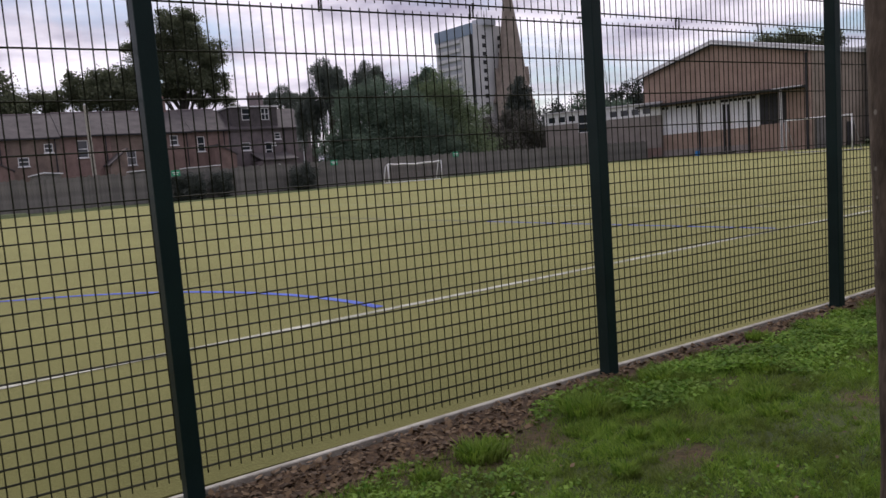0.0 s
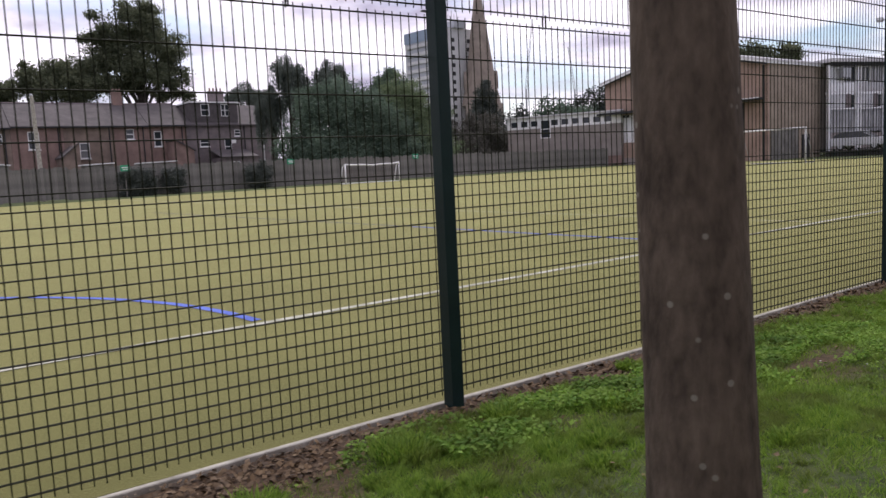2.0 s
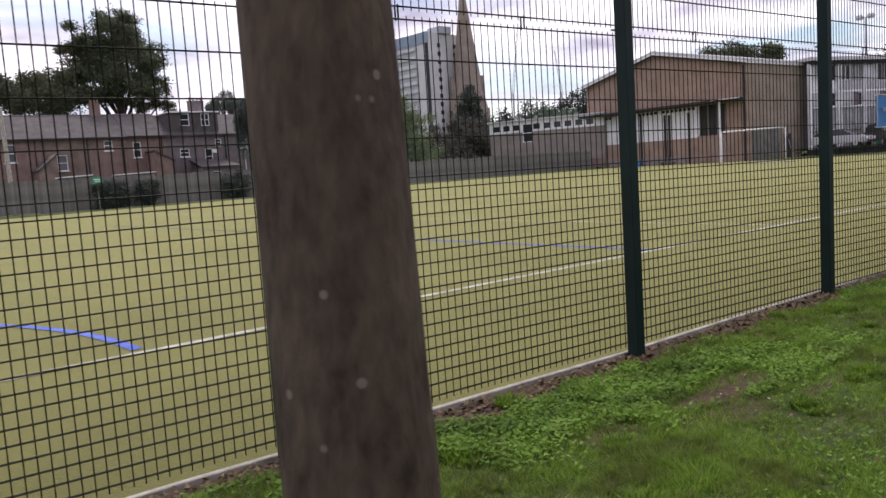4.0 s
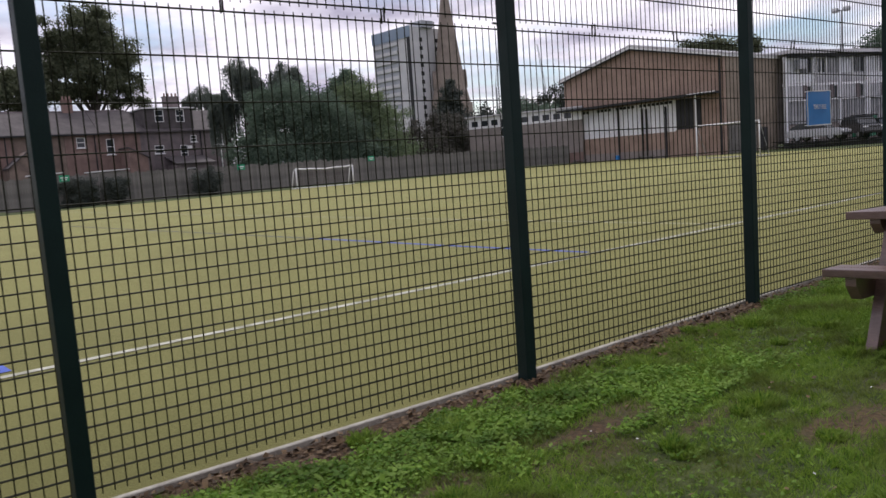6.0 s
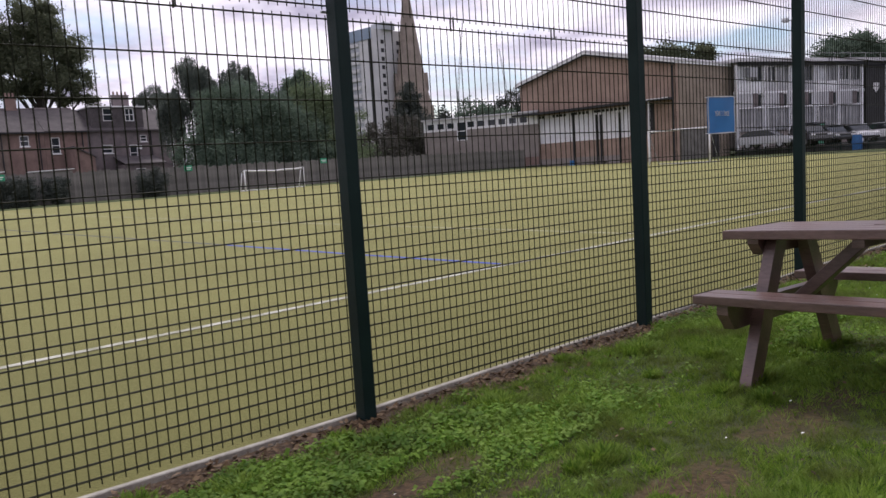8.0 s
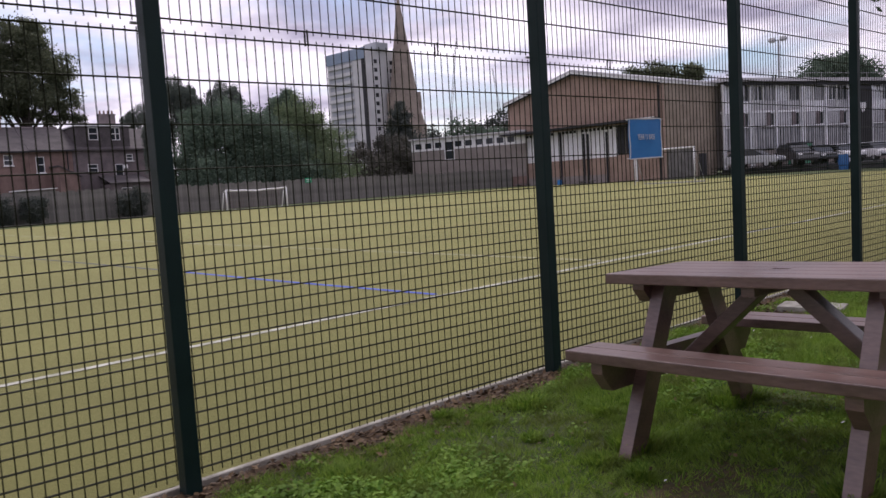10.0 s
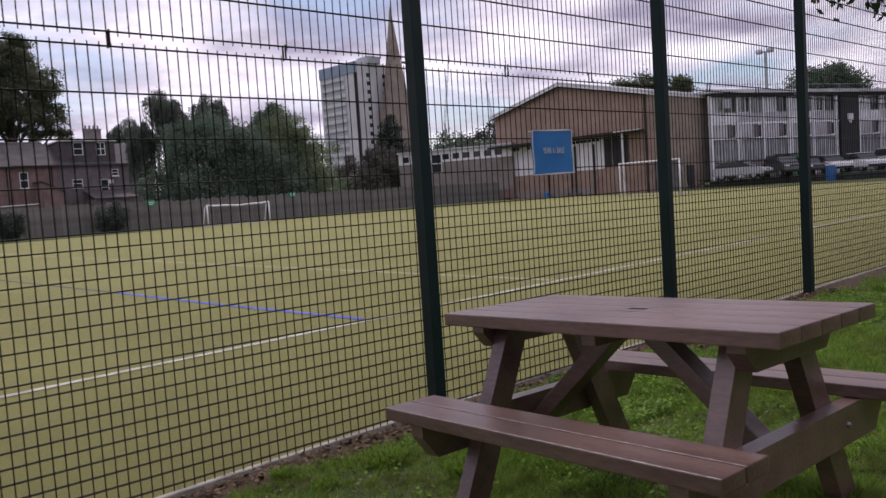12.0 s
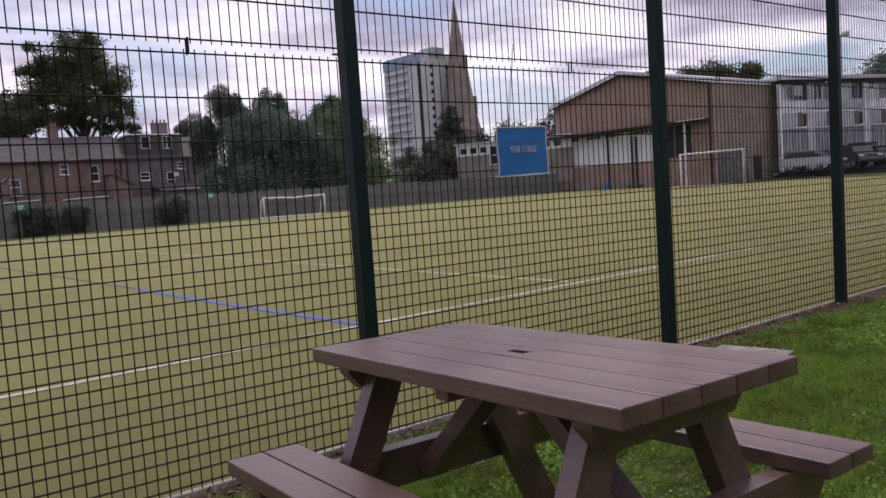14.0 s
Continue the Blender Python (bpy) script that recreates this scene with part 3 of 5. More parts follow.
# ---- picnic table ----
table = empty("picnic_table", Matrix.Translation((6.988, -1.93, 0.075)) @ Matrix.Rotation(radians(-1.9), 4, "X") @ Matrix.Rotation(radians(1.2), 4, "Y"),
              "brown plastic-wood picnic table with attached benches on grass", "picnic table")


def plank_mesh(name, size, bevel=0.005):
    bm = box(bmesh.new(), (0, 0, 0), size, None, bevel)
    me_ = bpy.data.meshes.new(name)
    bm.to_mesh(me_)
    bm.free()
    me_.materials.append(PLASTIC_WOOD)
    return me_


L, TOP = 1.365, 0.757
tp = plank_mesh("top_plank", (0.130, L, 0.048))
for k in range(5):
    if k == 2:
        bm = bmesh.new()
        box(bm, (0, -0.36, 0), (0.130, 0.645, 0.048), None, 0.005)
        box(bm, (0, 0.36, 0), (0.130, 0.645, 0.048), None, 0.005)
        box(bm, (-0.041, 0, 0), (0.048, 0.080, 0.048))
        box(bm, (0.041, 0, 0), (0.048, 0.080, 0.048))
        o = part("top_plank", bm, PLASTIC_WOOD, table)
    else:
        o = new("top_plank", tp)
        o.parent = table
    o.location = (-0.2595 + 0.1352 * k, 0, TOP - 0.024)
sp = plank_mesh("bench_plank", (0.118, L - 0.01, 0.046))
for s in (-1, 1):
    for k in (0, 1):
        o = new("bench_plank", sp)
        o.parent, o.location = table, (s * (0.594 - 0.124 * k) + (0.07 if s > 0 else 0), 0, 0.447 - 0.023)
for s, ye, yc in ((-1, -0.475, -0.537), (1, 0.465, 0.527)):
    part("top_bearer", prism([(-0.29, TOP - 0.05), (0.29, TOP - 0.05), (0.29, TOP - 0.075), (0.235, TOP - 0.135), (-0.235, TOP - 0.135), (-0.29, TOP - 0.075)], 0.06,
                             m=Matrix.Translation((0, yc - 0.03, 0))), PLASTIC_WOOD, table)
    part("bench_bearer", prism([(-0.625, 0.399), (0.67, 0.399), (0.67, 0.35), (0.605, 0.268), (-0.56, 0.268), (-0.625, 0.35)], 0.06, m=Matrix.Translation((0, yc - 0.03, 0))), PLASTIC_WOOD, table)
    for d, sh in ((-1, 0.0), (1, 0.025)):
        part("leg", prism([(d * 0.095 + sh, TOP - 0.05), (d * 0.21 + sh, TOP - 0.05), (d * 0.56 + sh * 2, -0.06), (d * 0.44 + sh * 2, -0.06)], 0.062, m=Matrix.Translation((0, ye - 0.031, 0))), PLASTIC_WOOD, table)
        bolt = bmesh.new()
        tube(bolt, (d * 0.345 + sh, yc + s * 0.029, 0.335), (d * 0.345 + sh, yc + s * 0.040, 0.335), 0.010, 0.008, 8)
        part("bolt", bolt, GALV, table, "round metal bolt")
    br = bmesh.new()
    a, b = Vector((0, yc - s * 0.045, 0.30)), Vector((0, s * 0.07, TOP - 0.075))
    box(br, (a + b) / 2, (0.09, 0.062, (b - a).length), (b - a).to_track_quat("Z", "Y").to_matrix(), 0.005)
    part("brace", br, PLASTIC_WOOD, table)
part("middle_bearer", box(bmesh.new(), (0, 0, TOP - 0.07), (0.56, 0.06, 0.044), None, 0.005), PLASTIC_WOOD, table)

# concrete slab by the fence
tagged(part("paving_slab", box(bmesh.new(), (10.25, -0.62, 0.055), (0.30, 0.5, 0.06), Matrix.Rotation(radians(12), 3, "Z"), 0.008), CONCRETE), "worn grey concrete slab set in the earth", "paving slab")

# ---- lawn tree beside the walk ----
rngt = np.random.default_rng(5)
bm = bmesh.new()
rings = []
tz0 = float(lawn_z(1.68, -2.24))
zs = np.concatenate((np.linspace(-0.12, 0.3, 7), np.linspace(0.4, 5.2, 40)))
for z in zs:
    ring = []
    cx_, cy_ = 1.684 - 0.003 * (z - 0.95) + 0.006 * math.sin(z * 1.9), -2.254 + 0.037 * (z - 0.95) + 0.006 * math.sin(z * 1.3 + 1)
    for k in range(36):
        a = k / 36 * 2 * math.pi
        r = 0.132 + 0.012 * max(-0.9, 0.95 - z) + 0.05 * max(0, 0.25 - z) ** 1.5 * 3
        r += 0.0035 * math.sin(a * 3 + z * 1.1) + 0.003 * noise.noise(Vector((math.cos(a) * 3, math.sin(a) * 3, z * 4))) + 0.002 * noise.noise(Vector((math.cos(a) * 9, math.sin(a) * 9, z * 11)))
        ring.append(bm.verts.new((cx_ + r * math.cos(a) - 1.68, cy_ + r * math.sin(a) + 2.24, z)))
    rings.append(ring)
for r, q in zip(rings, rings[1:]):
    for k in range(36):
        bm.faces.new((r[k], r[(k + 1) % 36], q[(k + 1) % 36], q[k]))
bm.faces.new(rings[-1])
lawn_tree = empty("lawn_tree", pose(1.68, -2.24, tz0), "young lawn tree with smooth mottled grey-brown bark", "tree")
part("trunk", bm, BARK, lawn_tree, smooth=True)
bm = bmesh.new()
for a, l in ((0.4, 1.6), (2.0, 1.9), (3.5, 1.5), (5.0, 1.8)):
    tube(bm, (0, 0, 4.9), (l * math.cos(a), l * math.sin(a), 6.4), 0.07, 0.02)
part("branchwork", bm, BARK, lawn_tree)
pts = crown_points([(0, 0, 6.6, 1.9, 1.4), (1.1, 0.7, 6.3, 1.2, 0.9), (-1.2, 0.3, 6.4, 1.2, 0.9), (0.2, -1.2, 6.2, 1.2, 0.9)], 5000, rngt)
mesh_from_arrays("crown", leaf_quads(pts, 0.10, rngt), 4, BUSH_LEAF, lawn_tree)

# tree further along whose twigs hang into view
rngh = np.random.default_rng(8)
hang = empty("hanging_tree", pose(14.8, -3.6, float(lawn_z(14.8, -3.6))), "dark broadleaf tree with twigs hanging before the fence", "tree")
bm = bmesh.new()
tube(bm, (0, 0, -0.1), (0.1, 0, 1.6), 0.24, 0.19, 14)
tube(bm, (0.1, 0, 1.6), (-0.1, 0.2, 3.4), 0.19, 0.15, 14)
part("trunk", bm, BARK, hang, smooth=True)
bm = bmesh.new()
for e in ((-3.2, 2.9, 3.3), (-2.2, 1.2, 4.6), (1.6, 1.4, 4.8), (0.6, -2.0, 4.6), (-2.6, -1.2, 4.7), (-3.5, 2.4, 3.25)):
    tube(bm, (-0.05, 0.1, 2.9), (e[0] * 0.5, e[1] * 0.5, e[2] * 0.95), 0.08, 0.045)
    tube(bm, (e[0] * 0.5, e[1] * 0.5, e[2] * 0.95), e, 0.045, 0.012)
part("branchwork", bm, BARK, hang)
pts = [crown_points([(-0.6, 0.2, 5.2, 2.4, 1.3), (-2.2, 1.4, 4.7, 1.3, 0.8), (1.6, 1.2, 5.0, 1.5, 0.9), (-2.4, -1.2, 4.8, 1.4, 0.8)], 5200, rngh)]
for k in range(300):
    c = np.array((-2.75 + rngh.uniform(-0.7, 0.9), 2.35 + rngh.uniform(-0.9, 0.6), 2.96 + rngh.uniform(-0.1, 0.45)))
    drop = rngh.uniform(0.12, 0.42)
    s = np.linspace(0, 1, 14)[:, None]
    pts.append(c + s * np.array((rngh.uniform(-0.15, 0.15), rngh.uniform(-0.15, 0.15), -drop)) + rngh.normal(size=(14, 3)) * 0.03)
mesh_from_arrays("crown", leaf_quads(np.concatenate(pts), 0.042, rngh, 0.9, 2.2), 4, HANG_LEAF, hang)

# ---- goals ----
def goal_small():
    root = empty("small_goal", pose(26.3, 44.1, pitch_z(28, 44)), "small white tubular football goal with sagging crossbar", "goal")
    w, h, d = 4.45, 1.37, 0.75
    bm = bmesh.new()
    n = 8
    pts_ = [Vector((w * k / n, 0, h - 0.10 * math.sin(k / n * math.pi) - 0.02 * math.sin(k * 2))) for k in range(n + 1)]
    hoops = [[bm.verts.new((p.x, p.y + 0.055 * math.cos(q * math.pi / 4), p.z + 0.055 * math.sin(q * math.pi / 4))) for q in range(8)] for p in pts_]
    for h0, h1 in zip(hoops, hoops[1:]):
        for q in range(8):
            bm.faces.new((h0[q], h0[(q + 1) % 8], h1[(q + 1) % 8], h1[q]))
    bm.faces.new(hoops[0])
    bm.faces.new(hoops[-1])
    bmesh.ops.recalc_face_normals(bm, faces=bm.faces)
    part("crossbar", bm, WHITE_PAINT, root, smooth=True)
    for x in (0, w):
        part("goal_post", tube(bmesh.new(), (x, 0, 0), (x, 0, h), 0.055), WHITE_PAINT, root, smooth=True)
        bm = bmesh.new()
        tube(bm, (x, 0, h), (x, d * 0.5, h - 0.15), 0.035)
        tube(bm, (x, d * 0.5, h - 0.15), (x, d, 0.04), 0.035)
        tube(bm, (x, 0, 0.04), (x, d, 0.04), 0.035)
        part("side_frame", bm, WHITE_PAINT, root, smooth=True)
    part("back_bar", tube(bmesh.new(), (0, d, 0.04), (w, d, 0.04), 0.035), WHITE_PAINT, root)
    bm = bmesh.new()
    for k in range(1, 24):
        x = w * k / 24
        tube(bm, (x, d * 0.5, h - 0.16), (x, d, 0.06), 0.006, None, 3)
    for k in range(1, 8):
        f_ = k / 8
        tube(bm, (0, d * (0.5 + 0.5 * f_), (h - 0.16) * (1 - f_) + 0.06 * f_), (w, d * (0.5 + 0.5 * f_), (h - 0.16) * (1 - f_) + 0.06 * f_), 0.006, None, 3)
    part("net", bm, NET, root, "thin brown net")


def goal_large():
    root = empty("large_goal", pose(48.3, 23.3, pitch_z(48.3, 25.5)), "tall white metal football goal standing at the pitch end", "goal")
    w, h, d = 4.55, 2.26, 1.1
    for y in (0, w):
        part("goal_post", tube(bmesh.new(), (0, y, 0), (0, y, h), 0.055), WHITE_PAINT, root, smooth=True)
        bm = bmesh.new()
        tube(bm, (0, y, h), (d, y, 0.04), 0.02)
        part("stay", bm, GALV, root)
    part("crossbar", tube(bmesh.new(), (0, -0.055, h), (0, w + 0.055, h), 0.055), WHITE_PAINT, root, smooth=True)
    part("back_bar", tube(bmesh.new(), (d, 0, 0.04), (d, w, 0.04), 0.03), GALV, root)


goal_small()
goal_large()


# ---- far boundary fence ----
def board_panel():
    root = empty("board_fence_panel", pose(-16, 49.2, 0.26), "weathered grey vertical board fence panel", "fence panel", "board fence panels")
    r = random.Random(3)
    boards = []
    for h in (1.91, 1.95, 1.99):
        bm = box(bmesh.new(), (0, 0, h / 2), (0.146, 0.02, h))
        me_ = bpy.data.meshes.new("board")
        bm.to_mesh(me_)
        bm.free()
        me_.materials.append(BOARD)
        boards.append(me_)
    for k in range(12):
        o = new("board", r.choice(boards))
        o.parent, o.location = root, (0.08 + 0.152 * k, r.uniform(-0.01, 0.01), 0)
    part("rail", boxes(((0.915, 0.04, 0.5), (1.83, 0.05, 0.08)), ((0.915, 0.04, 1.5), (1.83, 0.05, 0.08))), BOARD, root)
    part("post", boxes(((0, 0.03, 1.0), (0.11, 0.11, 2.0))), BOARD, root)
    return root


bp0 = board_panel()
for k in range(1, 38):
    copy_thing(bp0, pose(-16 + 1.83 * k, 49.2, 0.26 + 0.05 * math.sin(k * 2.1)))
for k in range(2):
    copy_thing(bp0, pose(53.54 + 1.645 * k, 49.2 - 0.8 * k, 0.26, 0, 0, -26))
for i, (x, z, ny_) in enumerate(((12.6, 1.95, 47.4), (24.6, 2.0, 49.12), (35.6, 2.05, 49.12))):
    s_ = empty("green_notice", pose(x, ny_, z), "small bright green notice on the board fence", "sign", "green notices")
    part("plate", box(bmesh.new(), (0, 0, 0.1), (0.56, 0.03, 0.38), None, 0.01), SIGN_GREEN, s_)
    part("writing", boxes(((0, -0.02, 0.14), (0.42, 0.012, 0.07)), ((0, -0.02, 0.02), (0.3, 0.012, 0.05))), WHITE_PAINT, s_, "unreadable white writing")
    if ny_ < 50:
        part("stake", boxes(((0, 0.04, -0.75), (0.06, 0.05, 2.0))), BOARD, s_)


pole = empty("wooden_pole", pose(8.3, 50.0, 0.1, 0, -1.2, 0), "tall pale weathered pole behind the board fence", "pole")
part("shaft", tube(bmesh.new(), (0, 0, -0.2), (0, 0, 6.6), 0.15, 0.11, 10), CONCRETE, pole)
part("cap", tube(bmesh.new(), (0, 0, 6.6), (0, 0, 6.7), 0.13, 0.05, 10), GALV, pole)


# ---- buildings ----
def base_frame(o, u, z=0.0):
    """A pose whose x axis runs along a facade and whose y axis goes into the building."""
    a = math.atan2(u[1], u[0])
    return Matrix.Translation((o[0], o[1], z)) @ Matrix.Rotation(a, 4, "Z")


def wall_holes(u0, u1, z0, z1, holes, thick=0.3, y=0.0):
    """A wall with openings cut right through."""
    us = sorted({u0, u1, *[h[k] for h in holes for k in (0, 1)]})
    zs_ = sorted({z0, z1, *[h[k] for h in holes for k in (2, 3)]})
    nu, nz_ = len(us) - 1, len(zs_) - 1

    def solid(i, j):
        if not (0 <= i < nu and 0 <= j < nz_):
            return False
        uc, zc = (us[i] + us[i + 1]) / 2, (zs_[j] + zs_[j + 1]) / 2
        return not any(h[0] < uc < h[1] and h[2] < zc < h[3] for h in holes)

    bm = bmesh.new()
    vs = {}

    def v(i, j, s):
        if (i, j, s) not in vs:
            vs[i, j, s] = bm.verts.new((us[i], y + s * thick, zs_[j]))
        return vs[i, j, s]

    for i in range(nu):
        for j in range(nz_):
            if not solid(i, j):
                continue
            bm.faces.new((v(i, j, 0), v(i + 1, j, 0), v(i + 1, j + 1, 0), v(i, j + 1, 0)))
            bm.faces.new((v(i, j, 1), v(i, j + 1, 1), v(i + 1, j + 1, 1), v(i + 1, j, 1)))
            for di, dj, a, b in ((-1, 0, (i, j), (i, j + 1)), (1, 0, (i + 1, j + 1), (i + 1, j)), (0, -1, (i + 1, j), (i, j)), (0, 1, (i, j + 1), (i + 1, j + 1))):
                if not solid(i + di, j + dj):
                    bm.faces.new((v(*a, 0), v(*b, 0), v(*b, 1), v(*a, 1)))
    bmesh.ops.recalc_face_normals(bm, faces=bm.faces)
    return bm


def window(root, u0, u1, z0, z1, cols=1, rows_=2, fw=0.07, sill=True, y=0.06, frame_mat=None, pane_mat=None):
    """A framed window set into its opening, with panes, bars and a sill."""
    fm = frame_mat or WHITE_PAINT
    um, zm = (u0 + u1) / 2, (z0 + z1) / 2
    cw, ch = (u1 - u0 - fw) / cols, (z1 - z0 - fw) / rows_
    lights = [(u0 + fw + cw * a, u0 + cw * (a + 1), z0 + fw + ch * b, z0 + ch * (b + 1)) for a in range(cols) for b in range(rows_)]
    bm = wall_holes(u0, u1, z0, z1, lights, 0.08, y - 0.04)
    w = part("window", bm, fm, root)
    part("pane", boxes(((um, y + 0.03, zm), (u1 - u0 - 2 * fw, 0.012, z1 - z0 - 2 * fw))), pane_mat or GLASS, w)
    if sill:
        part("sill", boxes(((um, -0.05, z0 - 0.05), (u1 - u0 + 0.14, 0.16, 0.09))), fm, w)
    return w


def roof_prism(u0, u1, d, eave, ridge, over=0.3, thick=0.16):
    """Two pitched slabs whose ridge runs along the facade."""
    bm = bmesh.new()
    half = d / 2
    for sgn in (-1, 1):
        e = Vector((0, half + sgn * (half + over), eave - over * (ridge - eave) / half))
        r = Vector((0, half, ridge))
        vs = []
        for u in (u0, u1):
            vs.append([bm.verts.new((u, p.y, p.z + t)) for p in (e, r) for t in (0, thick)])
        a, b = vs
        for q in ((a[0], b[0], b[2], a[2]), (a[1], a[3], b[3], b[1]), (a[0], a[1], b[1], b[0]), (a[0], a[2], a[3], a[1]), (b[0], b[1], b[3], b[2]), (a[2], b[2], b[3], a[3])):
            bm.faces.new(q)
    bmesh.ops.recalc_face_normals(bm, faces=bm.faces)
    return bm


def chimney(root, u, y, z0, z1, w=0.9, pots=3, mat=None):
    st = part("chimney", boxes(((u, y, (z0 + z1) / 2), (w, 0.6, z1 - z0)), ((u, y, z1 + 0.05), (w + 0.12, 0.72, 0.12))), mat or BRICK_RED, root)
    for k in range(pots):
        bm = bmesh.new()
        px = u + (k - (pots - 1) / 2) * w / pots
        tube(bm, (px, y, z1 + 0.11), (px, y, z1 + 0.5), 0.12, 0.09, 8)
        part("pot", bm, BRICK_RED, st)


SIDEWAYS = Matrix(((0, 1, 0, 0), (1, 0, 0, 0), (0, 0, 1, 0), (0, 0, 0, 1)))  # lays a prism outline along y


def terraced_house(x0, x1, holes, brick, lift=0.0, chim=None, lean=None, skylight=None):
    root = empty("terraced_house", pose(x0, 80, 0.2), "two-storey brick terraced house with a dark slate roof", "house", "terraced houses")
    w, d, eave, ridge = x1 - x0, 9.0, 6.55 + lift, 9.0 + lift
    hs = [(h[0] - x0, h[1] - x0, h[2] - 0.2, h[3] - 0.2) for h in holes]
    part("wall", wall_holes(0.01, w - 0.01, 0, eave, hs), brick, root)
    part("rear_wall", boxes(((w / 2, d - 0.15, eave / 2), (w - 0.02, 0.3, eave))), brick, root)
    for u in (0.16, w - 0.16):
        part("gable_wall", prism([(0.3, 0), (d - 0.3, 0), (d - 0.3, eave), (d / 2, ridge - 0.05), (0.3, eave)], 0.28, m=Matrix.Translation((u - 0.14, 0, 0)) @ SIDEWAYS), brick, root)
    part("roof", roof_prism(0.005, w - 0.005, d, eave, ridge), SLATE, root)
    part("ridge_tiles", tube(bmesh.new(), (0.02, d / 2, ridge + 0.15), (w - 0.02, d / 2, ridge + 0.15), 0.11, None, 6), BRICK_DARK, root)
    part("gutter", boxes(((w / 2, -0.40, eave - 0.12), (w - 0.02, 0.13, 0.12))), DARK_VOID, root)
    part("downpipe", tube(bmesh.new(), (w - 0.5, -0.10, 0), (w - 0.5, -0.10, eave - 0.1), 0.06), DARK_VOID, root)
    for h in hs:
        window(root, *h, 1, 2)
    if chim:
        chimney(root, chim[0] - x0, d / 2, ridge - 0.6, chim[1], chim[2], 3)
    if lean:
        l0, l1, za, zb = lean
        part("lean_to_wall", prism([(l0 - x0, 0), (l1 - x0, 0), (l1 - x0, zb), (l0 - x0, za)], 3.2, m=Matrix.Translation((0, -3.2, 0))), brick, root)
        part("lean_to_roof", prism([(l0 - x0 - 0.1, za + 0.01), (l1 - x0 + 0.15, zb - 0.05), (l1 - x0 + 0.15, zb + 0.07), (l0 - x0 - 0.1, za + 0.13)], 3.4, m=Matrix.Translation((0, -3.35, 0))), SLATE, root)
    if skylight:
        for u, f_ in skylight:
            k_ = (ridge - eave) / (d / 2)
            part("skylight", box(bmesh.new(), (u - x0, d / 2 * f_, eave + k_ * d / 2 * f_ + 0.2), (0.8, 1.0, 0.08), Matrix.Rotation(math.atan(k_), 3, "X"), 0.02), WHITE_PAINT, root, "white skylight")
    return root


terraced_house(-7.6, -3.0, [(-6.6, -5.7, 4.4, 6.0), (-4.8, -3.9, 5.2, 6.2)], BRICK_RED)
terraced_house(-3.0, 1.5, [(-2.0, -1.1, 4.3, 5.9), (0.1, 0.9, 5.3, 6.2)], BRICK_BROWN_OLD, 0.05)
terraced_house(1.5, 5.9, [(2.2, 3.0, 4.4, 5.9)], BRICK_RED, 0.0, None, (3.2, 6.0, 5.2, 3.4), ((4.9, 0.35), (3.0, 0.72)))
terraced_house(5.9, 10.6, [(6.78, 7.74, 4.1, 4.95), (9.13, 9.92, 5.3, 6.15)], BRICK_BROWN_OLD)
terraced_house(10.6, 15.2, [(12.04, 13.03, 4.65, 6.35)], BRICK_RED, 0.1, None, None)
terraced_house(15.2, 19.9, [(16.54, 17.47, 3.66, 5.19)], BRICK_BROWN_OLD, 0.1, None, (14.3, 15.9, 3.4, 5.0))
terraced_house(19.9, 23.2, [(20.99, 21.81, 5.47, 6.5)], BRICK_RED, 0.1, (21.5, 10.35, 1.0))
terraced_house(23.2, 27.2, [(23.79, 24.58, 4.68, 6.27)], BRICK_RED, 0.15, None, (25.0, 26.8, 4.9, 3.9))

# darker house with a box dormer
hb = empty("dormer_house", pose(27.2, 80.0, 0.2), "dark sooty-brick house with a box dormer under the chimney", "house")
hw = 9.7
hh = [(1.38, 2.39, 4.35, 5.2), (4.1, 4.93, 3.46, 5.14), (5.3, 6.0, 5.45, 6.15), (8.02, 8.93, 5.06, 6.38)]
part("wall", wall_holes(0.01, hw, 0, 6.75, hh), BRICK_DARK, hb)
part("rear_wall", boxes(((hw / 2, 8.85, 3.37), (hw, 0.3, 6.75))), BRICK_DARK, hb)
for u in (0.16, hw - 0.15):
    part("gable_wall", prism([(0.3, 0), (8.7, 0), (8.7, 6.7), (4.5, 9.0), (0.3, 6.7)], 0.28, m=Matrix.Translation((u - 0.14, 0, 0)) @ SIDEWAYS), BRICK_DARK, hb)
part("roof", roof_prism(0.005, hw, 9, 6.7, 9.05), SLATE, hb)
part("dormer", wall_holes(0.6, 5.9, 6.9, 9.05, [(1.8, 2.75, 7.65, 8.95), (4.03, 4.95, 7.62, 8.95)], 0.25, 0.2), SLATE, hb)
part("dormer_roof", boxes(((3.25, 2.4, 9.12), (5.6, 4.8, 0.12))), WHITE_PAINT, hb, "pale flat dormer roof edge")
for u in (0.72, 5.78):
    part("dormer_cheek", boxes(((u, 2.4, 8.0), (0.24, 3.9, 2.1))), SLATE, hb)
for h in hh:
    window(hb, *h, 1, 2)
window(hb, 1.8, 2.75, 7.65, 8.95, 1, 2, y=0.26, sill=False)
window(hb, 4.03, 4.95, 7.62, 8.95, 2, 2, y=0.26, sill=False)
chimney(hb, 5.25, 4.9, 8.4, 10.7, 1.7, 4, BRICK_DARK)
part("drainpipe", tube(bmesh.new(), (8.6, -0.1, 0), (8.6, -0.1, 5.0), 0.06), WHITE_PAINT, hb)
part("drainpipe", tube(bmesh.new(), (6.4, -0.1, 0), (6.4, -0.1, 6.6), 0.07), DARK_VOID, hb)
